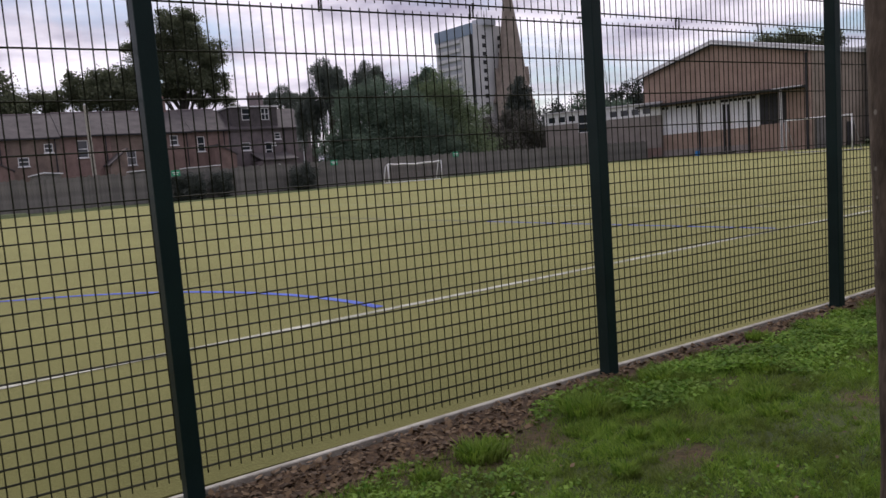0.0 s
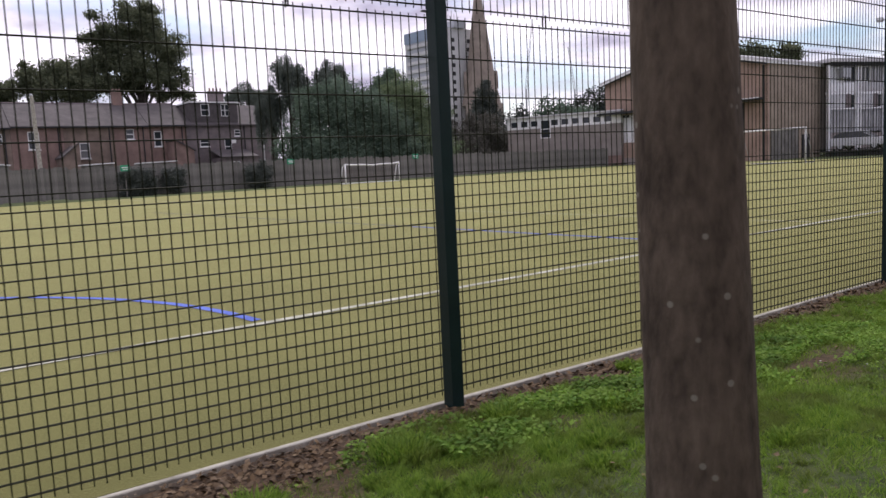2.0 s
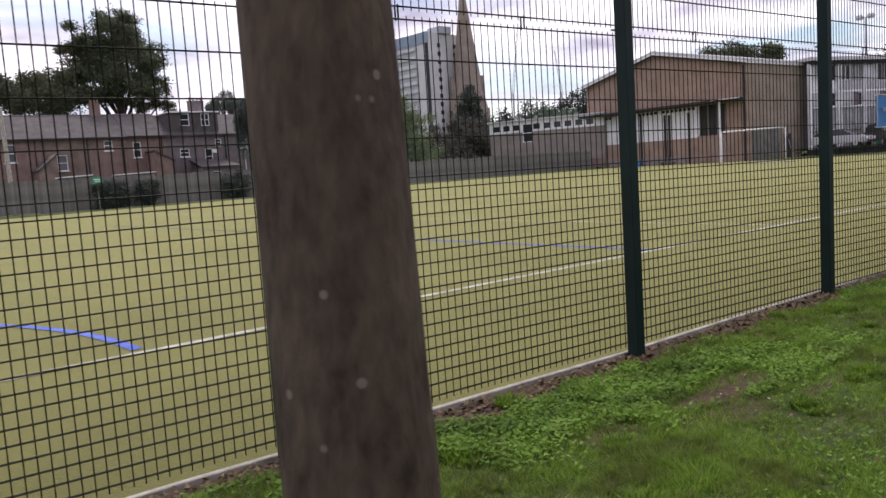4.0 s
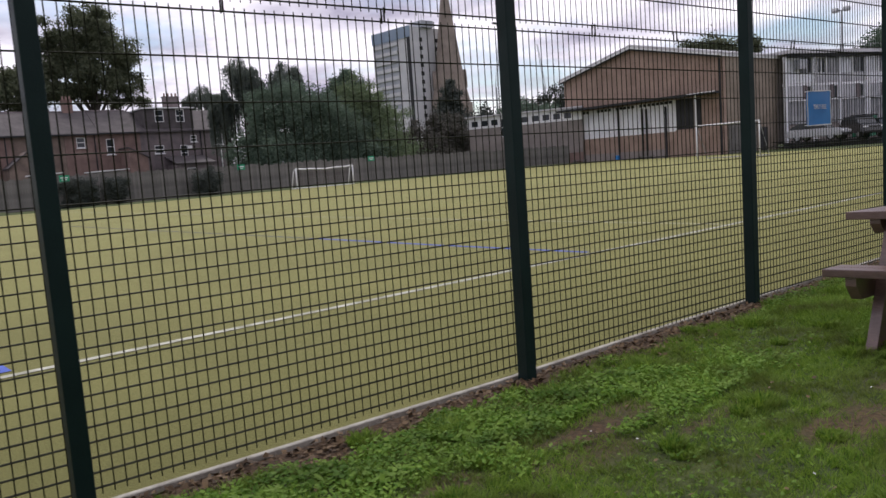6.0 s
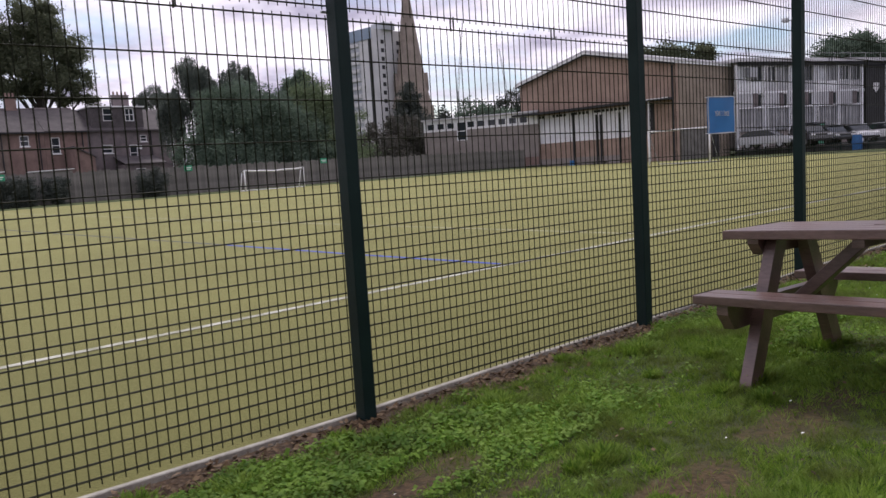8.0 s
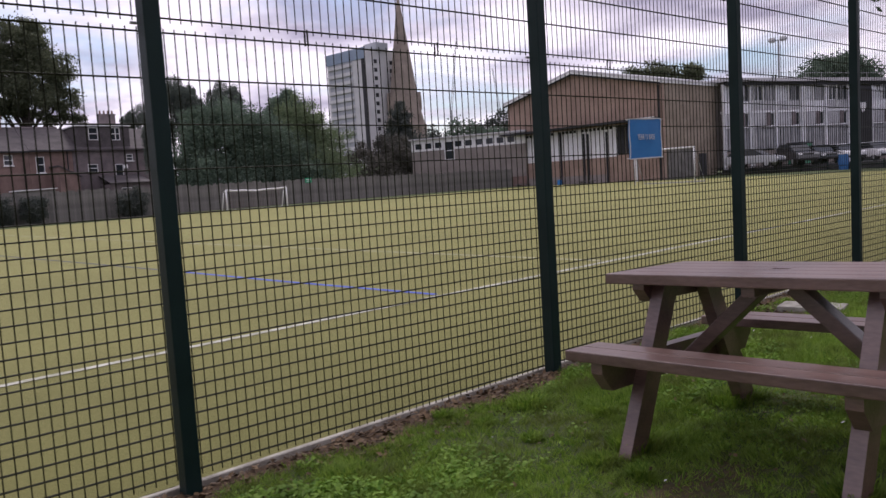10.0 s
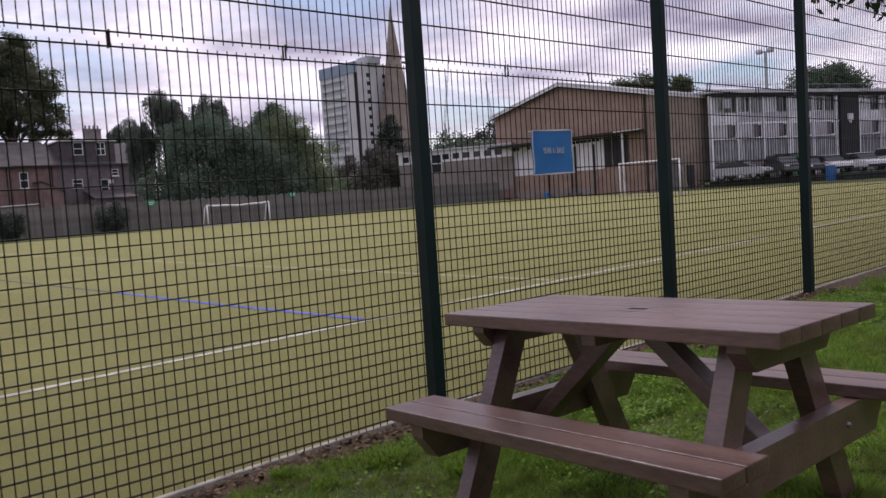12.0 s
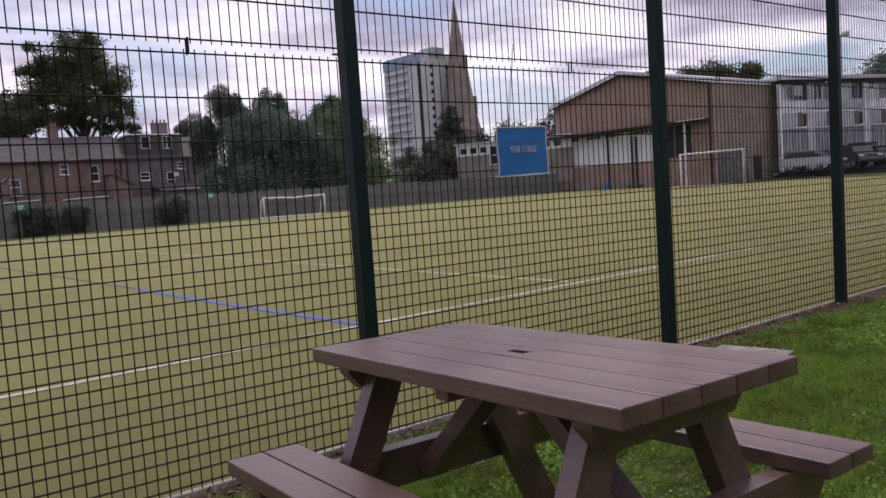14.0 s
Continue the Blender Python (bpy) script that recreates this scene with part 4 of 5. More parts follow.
part("vent_box", boxes(((5.1, -0.08, 4.85), (0.5, 0.18, 0.4))), WHITE_PAINT, hb)
ext = empty("rear_extension", pose(29.6, 76.6, 0.2), "low brick rear extension with a lean-to roof", "outbuilding")
part("wall", wall_holes(0, 4.0, 0, 3.0, [(1.0, 2.0, 1.4, 2.6)], 0.25), BRICK_DARK, ext)
part("side_wall", boxes(((0.12, 1.8, 1.5), (0.24, 3.1, 3.0)), ((3.88, 1.8, 1.5), (0.24, 3.1, 3.0))), BRICK_DARK, ext)
part("roof", prism([(-0.2, 3.02), (3.38, 3.9), (3.38, 4.0), (-0.2, 3.12)], 4.2, m=Matrix.Translation((-0.1, 0, 0)) @ SIDEWAYS), SLATE, ext)
window(ext, 1.0, 2.0, 1.4, 2.6)

# garden sheds behind the boards
for x, y, w, h, mat, lab in ((6.75, 70, 2.3, 3.2, WHITE_PAINT, "white-roofed garden shed behind the board fence"), (9.1, 70.2, 2.2, 2.75, BRICK_RED, "low shed with a rusty red roof"), (14.8, 70, 2.5, 2.95, WHITE_PAINT, "pale flat-roofed garden lean-to"),
                           (19.6, 70, 3.2, 2.95, WHITE_PAINT, "pale flat-roofed garden lean-to")):
    sh = empty("garden_shed", pose(x, y, 0.2), lab, "shed", "garden sheds")
    h -= 0.2
    part("body", boxes(((w / 2, 0.9, h * 0.465), (w - 0.1, 1.7, h * 0.93))), BOARD, sh)
    part("roof", prism([(-0.1, h * 0.93), (w * 0.4, h), (w + 0.1, h * 0.95), (w + 0.1, h * 0.92), (w * 0.4, h * 0.965), (-0.1, h * 0.9)] if mat is WHITE_PAINT and x < 8 else [(-0.1, h * 0.93), (w + 0.1, h * 0.97), (w + 0.1, h), (-0.1, h * 0.965)], 2.1, m=Matrix.Translation((0, -0.1, 0))), mat, sh)

# ---- sports hall ----
hall = empty("sports_hall", base_frame((58.4, 49.2), (0, -1)), "brown-brick sports hall with a shallow gable and white panels", "building")
HB, HW = 0.25, 17.05
part("gable_wall", prism([(0, 5.4), (0, 8.4), (8.25, 10.3), (HW, 8.45), (HW, 5.4)], 0.4), BRICK_BROWN, hall)
part("wall", wall_holes(0, HW, HB, 5.4, [(1.62, 12.5, 2.65, 5.3), (12.5, 15.05, 2.75, 5.3)], 0.4), BRICK_BROWN, hall)
part("side_wall", boxes(((0.2, 8, 4.3), (0.4, 15.2, 8.2))), BRICK_BROWN, hall)
# this side faces away from the light; its brick colour carries that shade
part("side_wall", prism([(0.4, HB), (8.2, HB), (8.2, 8.4), (0.4, 8.4)], 0.4, m=Matrix.Translation((HW - 0.4, 0, 0)) @ Matrix(((0, 1, 0, 0), (1, 0, 0, 0), (0, 0, 1, 0), (0, 0, 0, 1)))), SHADED_BRICK, hall, "brown brick side wall, its shade put into the colour")
part("side_fascia", boxes(((HW + 0.1, 4.1, 8.36), (0.14, 8.9, 0.26))), WHITE_CLAD, hall)
part("roof", prism([(-0.35, 8.36), (8.25, 10.34), (HW + 0.25, 8.40), (HW + 0.25, 8.56), (8.25, 10.54), (-0.35, 8.54)], 9.0, m=Matrix.Translation((0, -0.35, 0))), METAL_ROOF, hall)
part("verge_board", prism([(-0.35, 8.20), (8.25, 10.18), (HW + 0.25, 8.24), (HW + 0.25, 8.385), (8.25, 10.325), (-0.35, 8.345)], 0.08, m=Matrix.Translation((0, -0.44, 0))), WHITE_PAINT, hall)
# near-black strip stands in for the shadow that the verge casts
part("painted_verge_shadow", prism([(-0.3, 8.08), (8.25, 10.04), (HW + 0.2, 8.10), (HW + 0.2, 8.235), (8.25, 10.175), (-0.3, 8.195)], 0.05, m=Matrix.Translation((0, -0.40, 0))), DARK_VOID, hall, "dark strip painted for the shadow under the verge")
for k in range(12):
    u0 = 1.62 + 10.88 * k / 12
    part("white_panel", boxes(((u0 + 0.4533, 0.16, 3.975), (0.885, 0.12, 2.63))), WHITE_CLAD, hall)
for k in range(24):
    if k not in (3, 4, 9, 15):
        part("clerestory_gap", boxes(((1.85 + 0.44 * k, 0.085, 5.14), (0.30, 0.03, 0.24))), DARK_VOID, hall)
for u, zt in ((6.44, 5.2), (9.08, 4.85), (9.54, 4.8), (11.56, 4.82)):
    part("panel_post", boxes(((u, -0.05, (HB + zt) / 2), (0.13, 0.14, zt - HB))), DARK_VOID, hall)
part("canopy", boxes(((8.3, -0.6, 5.46), (17.2, 1.4, 0.17))), DARK_VOID, hall, "dark canopy edge")
part("canopy_trim", boxes(((15.9, -1.32, 5.50), (2.6, 0.04, 0.07))), WHITE_PAINT, hall)
# dark sheet paints the shade of the deep recess below the canopy
part("recess_shade", boxes(((13.78, 0.30, 4.03), (2.7, 0.1, 2.7))), DARK_VOID, hall, "dark sheet painted for the shaded recess under the canopy")
for u in (13.3, 14.2):
    part("mullion", boxes(((u, 0.22, 4.03), (0.07, 0.06, 2.54))), GREY_RENDER, hall)
part("canopy_post", tube(bmesh.new(), (15.13, -0.9, HB), (15.13, -0.9, 5.37), 0.09), WHITE_PAINT, hall)
part("drainpipe", tube(bmesh.new(), (16.85, -0.10, HB), (16.85, -0.10, 8.1), 0.09), DARK_VOID, hall)
part("skirting_band", boxes(((5.8, -0.03, 0.75), (11.4, 0.06, 0.9))), GREY_RENDER, hall, "grey-brown render band at the wall foot")
part("boarding", boxes(((HW + 0.05, 2.6, 1.6), (0.1, 4.0, 2.7))), BOARD, hall, "grey timber boarding")
part("door", boxes(((HW + 0.03, 5.9, 1.4), (0.08, 1.1, 2.2))), DARK_VOID, hall)
part("blue_box", box(bmesh.new(), (6.5, -0.5, 0.65), (0.32, 0.3, 0.6), None, 0.05), SIGN_BLUE, hall, "blue storage bin")
part("service_box", box(bmesh.new(), (0.7, -0.3, 0.9), (1.1, 0.5, 0.9), None, 0.03), GALV, hall, "grey service cabinet")
for u in (2.3, 9.9):
    part("bench", boxes(((u, -0.9, 0.72), (1.7, 0.4, 0.06)), ((u - 0.6, -0.9, 0.48), (0.08, 0.36, 0.46)), ((u + 0.6, -0.9, 0.48), (0.08, 0.36, 0.46))), BOARD, hall)

# low classroom wing with a white strip
low = empty("low_wing", base_frame((53.3, 58.0), (5.3, -12.1)), "low grey-brown school wing with a white window strip", "building")
lw = 12.1
strips = []
u = 0.35
while u < lw - 0.8:
    strips.append((u, u + 0.88, 4.72, 5.42))
    u += 1.10
strips[3] = (strips[3][0], strips[3][1] + 0.22, 3.55, 5.40)
part("wall", wall_holes(0, lw, 0.1, 4.58, [(strips[3][0], strips[3][1], 3.55, 4.58)], 0.3), GREY_RENDER, low)
part("fascia", wall_holes(0, lw, 4.58, 5.70, [(a, b, max(c, 4.58), d) for a, b, c, d in strips], 0.24, -0.06), WHITE_PAINT, low)
part("side_wall", boxes(((0.15, 4.2, 2.85), (0.3, 7.8, 5.6)), ((lw - 0.15, 4.2, 2.85), (0.3, 7.8, 5.6))), GREY_RENDER, low)
part("roof", boxes(((lw / 2, 4.0, 5.77), (lw + 0.3, 8.6, 0.14))), METAL_ROOF, low)
for a, b, c, d in strips:
    window(low, a, b, c, d, 1, 1 if d - c < 1 else 2, 0.08, False, 0.0)
part("plinth", boxes(((lw / 2, -0.06, 0.8), (lw, 0.1, 1.4))), BRICK_RED, low)

# raised car park and two-storey classroom block
tagged(part("car_park", prism([(0, -0.2), (48, -0.2), (48, 1.0), (0, 1.0)], 61.0, m=Matrix.Translation((65.4, -30, 0))), ASPHALT), "raised dark asphalt car park behind the pitch", "car park", kind="structure")
rail = empty("railing", pose(65.3, -20, 0.0), "dark low railing along the pitch end", "railing")
for z in (0.5, 0.8, 1.1):
    part("rail", boxes(((0, 26, z), (0.05, 52, 0.05))), GREEN_STEEL, rail)
for k in range(27):
    part("post", boxes(((0, 0.2 + 2 * k, 0.5), (0.07, 0.07, 1.3))), GREEN_STEEL, rail)

blk = empty("classroom_block", base_frame((66.3, 31.3), (20.4, -6.5), 0.85), "two-storey school block with pale panels and glazed bays", "building")
BW, BAYW = 48.0, 3.02
part("roof", boxes(((BW / 2, 4.5, 7.75), (BW + 0.4, 10.2, 0.3))), METAL_ROOF, blk)
part("fascia", boxes(((BW / 2, -0.32, 7.45), (BW, 0.08, 0.30))), DARK_VOID, blk)
part("rear_wall", boxes(((BW / 2, 9.2, 3.8), (BW, 0.3, 7.6))), GREY_RENDER, blk)
part("floor_band", boxes(((BW / 2, 0.12, 5.03), (BW, 0.3, 0.2))), WHITE_CLAD, blk)
part("upper_back", boxes(((BW / 2, 1.2, 3.9), (BW, 0.1, 7.3))), GREY_RENDER, blk)
for k in range(int(BW / BAYW)):
    u0 = BAYW * k
    part("pier", boxes(((u0 + 0.1, 0.0, 3.7), (0.2, 0.3, 7.4))), WHITE_CLAD, blk)
    if k == 5 or k == 12:
        part("stair_panel", boxes(((u0 + 1.75, -0.1, 3.7), (2.5, 0.2, 7.3))), DARK_VOID, blk, "dark cladding panel")
        part("emblem", prism([(-0.36, 0.42), (0.36, 0.42), (0.36, -0.1), (0, -0.5), (-0.36, -0.1)], 0.06, m=Matrix.Translation((u0 + 1.75, -0.27, 5.2))), WHITE_PAINT, blk, "pale shield-shaped emblem")
        continue
    half = BAYW / 2
    # upper panes get the painted sky reflection, every third bay plain glass
    window(blk, u0 + 0.2, u0 + half + 0.1, 5.95, 7.3, 3, 1, 0.06, False, 0.1, WHITE_CLAD, SKY_PANE if k % 3 != 1 else GLASS)
    window(blk, u0 + half + 0.1, u0 + BAYW, 5.95, 7.3, 3, 1, 0.06, False, 0.1, GALV, PANE_GREY if k % 2 else GLASS)
    part("spandrel", boxes(((u0 + 1.66, 0.05, 5.54), (BAYW - 0.3, 0.12, 0.76))), PANEL_GREY if k % 3 else WHITE_CLAD, blk)
    part("mullion", boxes(((u0 + half + 0.1, -0.02, 6.3), (0.07, 0.12, 2.2))), WHITE_PAINT, blk)
    part("spandrel", boxes(((u0 + 1.1, 0.05, 4.35), (1.7, 0.12, 1.1))), PANEL_GREY, blk)
    part("dark_panel", boxes(((u0 + 2.22, 0.03, 4.3), (0.5, 0.14, 1.3))), BRICK_DARK, blk, "dark brown infill panel")
    window(blk, u0 + 2.48, u0 + BAYW, 3.75, 4.92, 1, 1, 0.06, False, 0.1, WHITE_CLAD)
    part("transom", boxes(((u0 + 1.6, -0.03, 3.70), (BAYW - 0.2, 0.10, 0.10))), WHITE_CLAD, blk)
    window(blk, u0 + 0.2, u0 + BAYW, 1.7, 3.62, 6, 1, 0.06, False, 0.1, GALV, PANE_GREY)
    part("spandrel", boxes(((u0 + 1.66, 0.05, 0.8), (BAYW - 0.3, 0.12, 1.6))), GREY_RENDER, blk)
    if k % 2:
        part("rain_pipe", tube(bmesh.new(), (u0 + 0.34, -0.2, 0.2), (u0 + 0.34, -0.2, 7.3), 0.06), WHITE_PAINT, blk)
part("fan_unit", boxes(((1.5, -0.3, 6.7), (0.9, 0.5, 0.8))), GALV, blk, "roof-level grey fan unit")
rr = bmesh.new()
for k in range(24):
    tube(rr, (2 * k + 0.5, 0.6, 7.9), (2 * k + 0.5, 0.6, 8.5), 0.02, None, 5)
part("roof_rail", tube(rr, (0.5, 0.6, 8.5), (46.5, 0.6, 8.5), 0.02, None, 5), GALV, blk)

# floodlight mast
fl = empty("floodlight_mast", pose(80.2, 32.9, 1.0), "grey floodlight mast with two lamp heads", "floodlight")
part("pole", tube(bmesh.new(), (0, 0, -0.2), (0, 0, 12.3), 0.16, 0.09, 10), GALV, fl)
part("crossarm", boxes(((0, 0, 12.3), (0.08, 1.5, 0.08))), GALV, fl)
for y in (-0.55, 0.55):
    part("lamp_head", box(bmesh.new(), (-0.15, y, 12.35), (0.4, 0.6, 0.34), Matrix.Rotation(radians(25), 3, "Y"), 0.05), GALV, fl)


# ---- cars ----
def car(kind, paint_):
    """A parked car, nose towards -y: body, glass, lamps and wheels."""
    L_, W_ = 4.3, 1.78
    prof = {"hatch": [(-2.15, 0.35), (-2.12, 0.72), (-1.95, 0.86), (-1.0, 0.98), (2.05, 0.98), (2.15, 0.75), (2.13, 0.32)],
            "suv": [(-2.2, 0.42), (-2.18, 0.85), (-2.0, 1.0), (-1.1, 1.10), (2.1, 1.12), (2.2, 0.85), (2.18, 0.4)]}[kind]
    cab = {"hatch": [(-1.05, 0.97), (-0.25, 1.43), (1.15, 1.47), (1.85, 1.2), (2.05, 0.97)], "suv": [(-1.15, 1.09), (-0.4, 1.66), (1.6, 1.70), (2.0, 1.4), (2.1, 1.11)]}[kind]
    root = new("parked_car")
    turn = Matrix(((0, 1, 0, 0), (1, 0, 0, 0), (0, 0, 1, 0), (0, 0, 0, 1)))
    bm = prism(prof, W_, m=turn @ Matrix.Translation((0, -W_ / 2, 0)))
    bmesh.ops.bevel(bm, geom=bm.edges[:], offset=0.07, segments=2, affect="EDGES")
    part("body", bm, paint_, root)
    bm = prism(cab, W_ - 0.30, m=turn @ Matrix.Translation((0, -(W_ - 0.30) / 2, 0)))
    bmesh.ops.bevel(bm, geom=bm.edges[:], offset=0.06, segments=2, affect="EDGES")
    part("glasshouse", bm, GLASS, root, "dark glazing")
    zt = max(p[1] for p in cab)
    xs_ = [p[0] for p in cab if p[1] > zt - 0.06]
    part("roof", box(bmesh.new(), (0, sum(xs_) / 2, zt + 0.005), (W_ - 0.36, xs_[1] - xs_[0] + 0.1, 0.06), None, 0.02), paint_, root)
    for x in (-0.78, 0.78):
        for y in (-1.3, 1.3):
            bm = bmesh.new()
            tube(bm, (x - 0.1, y, 0.32), (x + 0.1, y, 0.32), 0.32, None, 18)
            w_ = part("wheel", bm, RUBBER, root)
            part("rim", tube(bmesh.new(), (x - 0.108, y, 0.32), (x + 0.108, y, 0.32), 0.2, None, 12), GALV, w_)
        part("headlight", box(bmesh.new(), (x * 0.82, -2.1, prof[1][1] - 0.02), (0.36, 0.12, 0.14), None, 0.03), WHITE_PAINT, root)
    part("bumper", box(bmesh.new(), (0, -2.17, 0.45), (1.5, 0.1, 0.18), None, 0.03), RUBBER, root)
    return root


CAR_COLOURS = {"silver": car_paint("silver_car_paint", (0.45, 0.46, 0.48)), "white": car_paint("white_car_paint", (0.75, 0.75, 0.76)), "black": car_paint("black_car_paint", (0.02, 0.022, 0.026)), "blue": car_paint("blue_car_paint", (0.03, 0.06, 0.16))}
ang = math.degrees(math.atan2(-6.5, 20.4))
for col, kind_, az, dist in (("silver", "hatch", 62.6, 66.5), ("black", "suv", 65.2, 68.0), ("black", "hatch", 66.6, 69.0), ("white", "hatch", 68.0, 69.5), ("white", "hatch", 69.9, 70.0), ("white", "suv", 71.8, 70.5), ("blue", "suv", 73.7, 71), ("silver", "hatch", 75.8, 72)):
    c_ = car(kind_, CAR_COLOURS[col])
    c_.matrix_world = pose(4.42 + dist * math.sin(radians(az)), -3.54 + dist * math.cos(radians(az)), 1.0, 0, 0, ang + (20 if col == "silver" else -24))
    tagged(c_, col + " parked car standing on the raised car park", "car", "parked cars")
grn = empty("green_container", pose(72.2, 27.4, 1.0), "green waste container parked before the block", "container")
part("body", box(bmesh.new(), (0, 0, 0.95), (2.2, 1.2, 1.8), None, 0.06), CONTAINER_GREEN, grn)
part("lid", box(bmesh.new(), (0, 0, 1.90), (2.3, 1.3, 0.12), None, 0.03), DARK_VOID, grn)
brl = empty("blue_barrel", pose(65.0, 20.9, float(pitch_z(65, 20.9)) + 0.03), "blue plastic barrel at the pitch edge", "barrel")
part("drum", tube(tube(bmesh.new(), (0, 0, 0), (0, 0, 0.55), 0.34, 0.38, 16), (0, 0, 0.55), (0, 0, 1.15), 0.38, 0.34, 16), BARREL_BLUE, brl, smooth=False)

# ---- tower block ----
def at(az, d):
    """A place that lies d metres off in that bearing from the middle of the walk."""
    return Vector((2.5 + d * math.sin(radians(az)), -3.4 + d * math.cos(radians(az))))


TL, TM, TR = at(33.35, 318), at(36.1, 300), at(38.45, 312)
tower = empty("tower_block", base_frame(TL, TM - TL), "pale high-rise block of flats with a dark stair slot", "building")
wl_, TH = (TM - TL).length, 54.0
inv = tower.matrix_world.inverted()
m_, r_ = inv @ Vector((*TM, 0)), inv @ Vector((*TR, 0))
far_ = r_ - m_
bm = bmesh.new()
foot = [Vector((0, 0, 0)), m_, r_, Vector((0, 0, 0)) + far_]
lo = [bm.verts.new((p.x, p.y, -1)) for p in foot]
hi = [bm.verts.new((p.x, p.y, TH)) for p in foot]
bm.faces.new(hi)
for k in range(4):
    bm.faces.new((lo[k], lo[(k + 1) % 4], hi[(k + 1) % 4], hi[k]))
bmesh.ops.recalc_face_normals(bm, faces=bm.faces)
part("wall", bm, TOWER_PALE, tower)
part("parapet", boxes(((wl_ / 2, -0.2, TH - 1.6), (wl_, 0.3, 4.2))), TOWER_BLUE, tower, "grey parapet band")
for k in range(15):
    z = 4 + 3.2 * k
    if z < TH - 5:
        part("balcony_band", boxes(((wl_ * 0.36, -0.35, z), (wl_ * 0.62, 0.6, 1.3))), TOWER_PALE, tower)
        part("window_band", boxes(((wl_ * 0.36, -0.06, z + 1.6), (wl_ * 0.62, 0.1, 1.6))), TOWER_GREY, tower)
part("stair_slot", boxes(((wl_ - 1.2, -0.12, TH / 2 - 2), (1.7, 0.24, TH))), DARK_VOID, tower, "dark full-height stair slot")
fu = far_.normalized()
fq = Matrix(((fu.x, -fu.y, 0), (fu.y, fu.x, 0), (0, 0, 1)))
for k in range(15):
    z = 4.6 + 3.2 * k
    for s in (0.30, 0.78):
        p = m_ + far_ * s
        bm = bmesh.new()
        box(bm, (p.x, p.y, z), (1.5, 0.3, 1.5), fq)
        part("window", bm, DARK_VOID, tower)
part("plant_room", boxes(((wl_ * 0.9, 8, TH + 1.2), (7, 6, 2.6))), TOWER_GREY, tower)
bm = bmesh.new()
for dx, h in ((-2, 3.5), (0, 4.5), (1.5, 3), (3, 4)):
    tube(bm, (wl_ * 0.9 + dx, 7, TH + 2.4), (wl_ * 0.9 + dx, 7, TH + 2.4 + h), 0.12, None, 5)
part("aerials", bm, GALV, tower)

# ---- church spire ----
cp = at(38.75, 306)
church = empty("church", pose(cp.x, cp.y, 0.4, 0, 0, -30) @ Matrix.Scale(1.3, 4), "sandstone church tower with a tall tapering spire", "church")
part("tower", boxes(((0, 0, 9), (9.6, 9.6, 18))), STONE, church)
part("cornice", boxes(((0, 0, 17.9), (10.3, 10.3, 0.7))), STONE, church)
for bx in (-4.6, 4.6):
    for by in (-4.6, 4.6):
        part("buttress", boxes(((bx, by, 9), (1.7, 1.7, 18.6))), STONE, church)
bm = bmesh.new()
tube(bm, (0, 0, 18.2), (0, 0, 24), 6.1, 4.7, 8)
tube(bm, (0, 0, 24), (0, 0, 57.5), 4.7, 0.12, 8)
part("spire", bm, STONE, church)
for a in (0, 90, 180, 270):
    bm = bmesh.new()
    tube(bm, (5.0 * math.cos(radians(a + 45)) * 1.15, 5.0 * math.sin(radians(a + 45)) * 1.15, 18.2), (5.0 * math.cos(radians(a + 45)) * 1.15, 5.0 * math.sin(radians(a + 45)) * 1.15, 23), 0.9, 0.1, 6)
    part("pinnacle", bm, STONE, church)
    bm = prism([(-0.9, 23), (0.9, 23), (0.9, 26), (0, 28.4), (-0.9, 26)], 1.6, m=Matrix.Rotation(radians(a), 4, "Z") @ Matrix.Translation((0, -5.1, 0)))
    part("spire_light", bm, STONE, church)
for a in (0, 90, 180, 270):
    part("belfry_opening", prism([(-0.8, 11), (0.8, 11), (0.8, 14.5), (0, 16), (-0.8, 14.5)], 0.3, m=Matrix.Rotation(radians(a), 4, "Z") @ Matrix.Translation((0, -4.9, 0))), DARK_VOID, church)
part("nave", prism([(-6, 0), (6, 0), (6, 7), (0, 13), (-6, 7)], 26, m=Matrix.Translation((0, 4, 0))), STONE, church)

# ---- cranes far off ----
def crane(az, d, z0, z1, lean):
    p = at(az, d)
    root = empty("tower_crane", pose(p.x, p.y, 0, 0, 0, -az), "distant lattice tower crane with a raised jib", "crane", "cranes")
    part("mast", boxes(((0, 0, z0 / 2), (1.0, 1.0, z0))), GALV, root)
    bm = bmesh.new()
    a, b = Vector((0, 0, z0)), Vector((lean, 0, z1))
    for s in (-0.5, 0.5):
        tube(bm, a + Vector((s, 0, 0)), b + Vector((s * 0.4, 0, 0)), 0.14, None, 4)
    n = 14
    for k in range(n):
        p0, p1 = a.lerp(b, k / n), a.lerp(b, (k + 1) / n)
        sg = 0.5 if k % 2 else -0.5
        tube(bm, p0 + Vector((sg, 0, 0)), p1 + Vector((-sg, 0, 0)), 0.09, None, 4)
    part("jib", bm, GALV, root)


crane(42.1, 420, 40, 76, 4.5)
crane(45.6, 460, 42, 66, -3)

# ---- trees and shrubs ----
def outline(x, y, rows, base=0.3):
    """Crown clumps from rows of (offset along x, offset along y, height, radius, half height)."""
    return x, y, base, [(x + dx, y + dy, z, r, hz) for dx, dy, z, r, hz in rows]


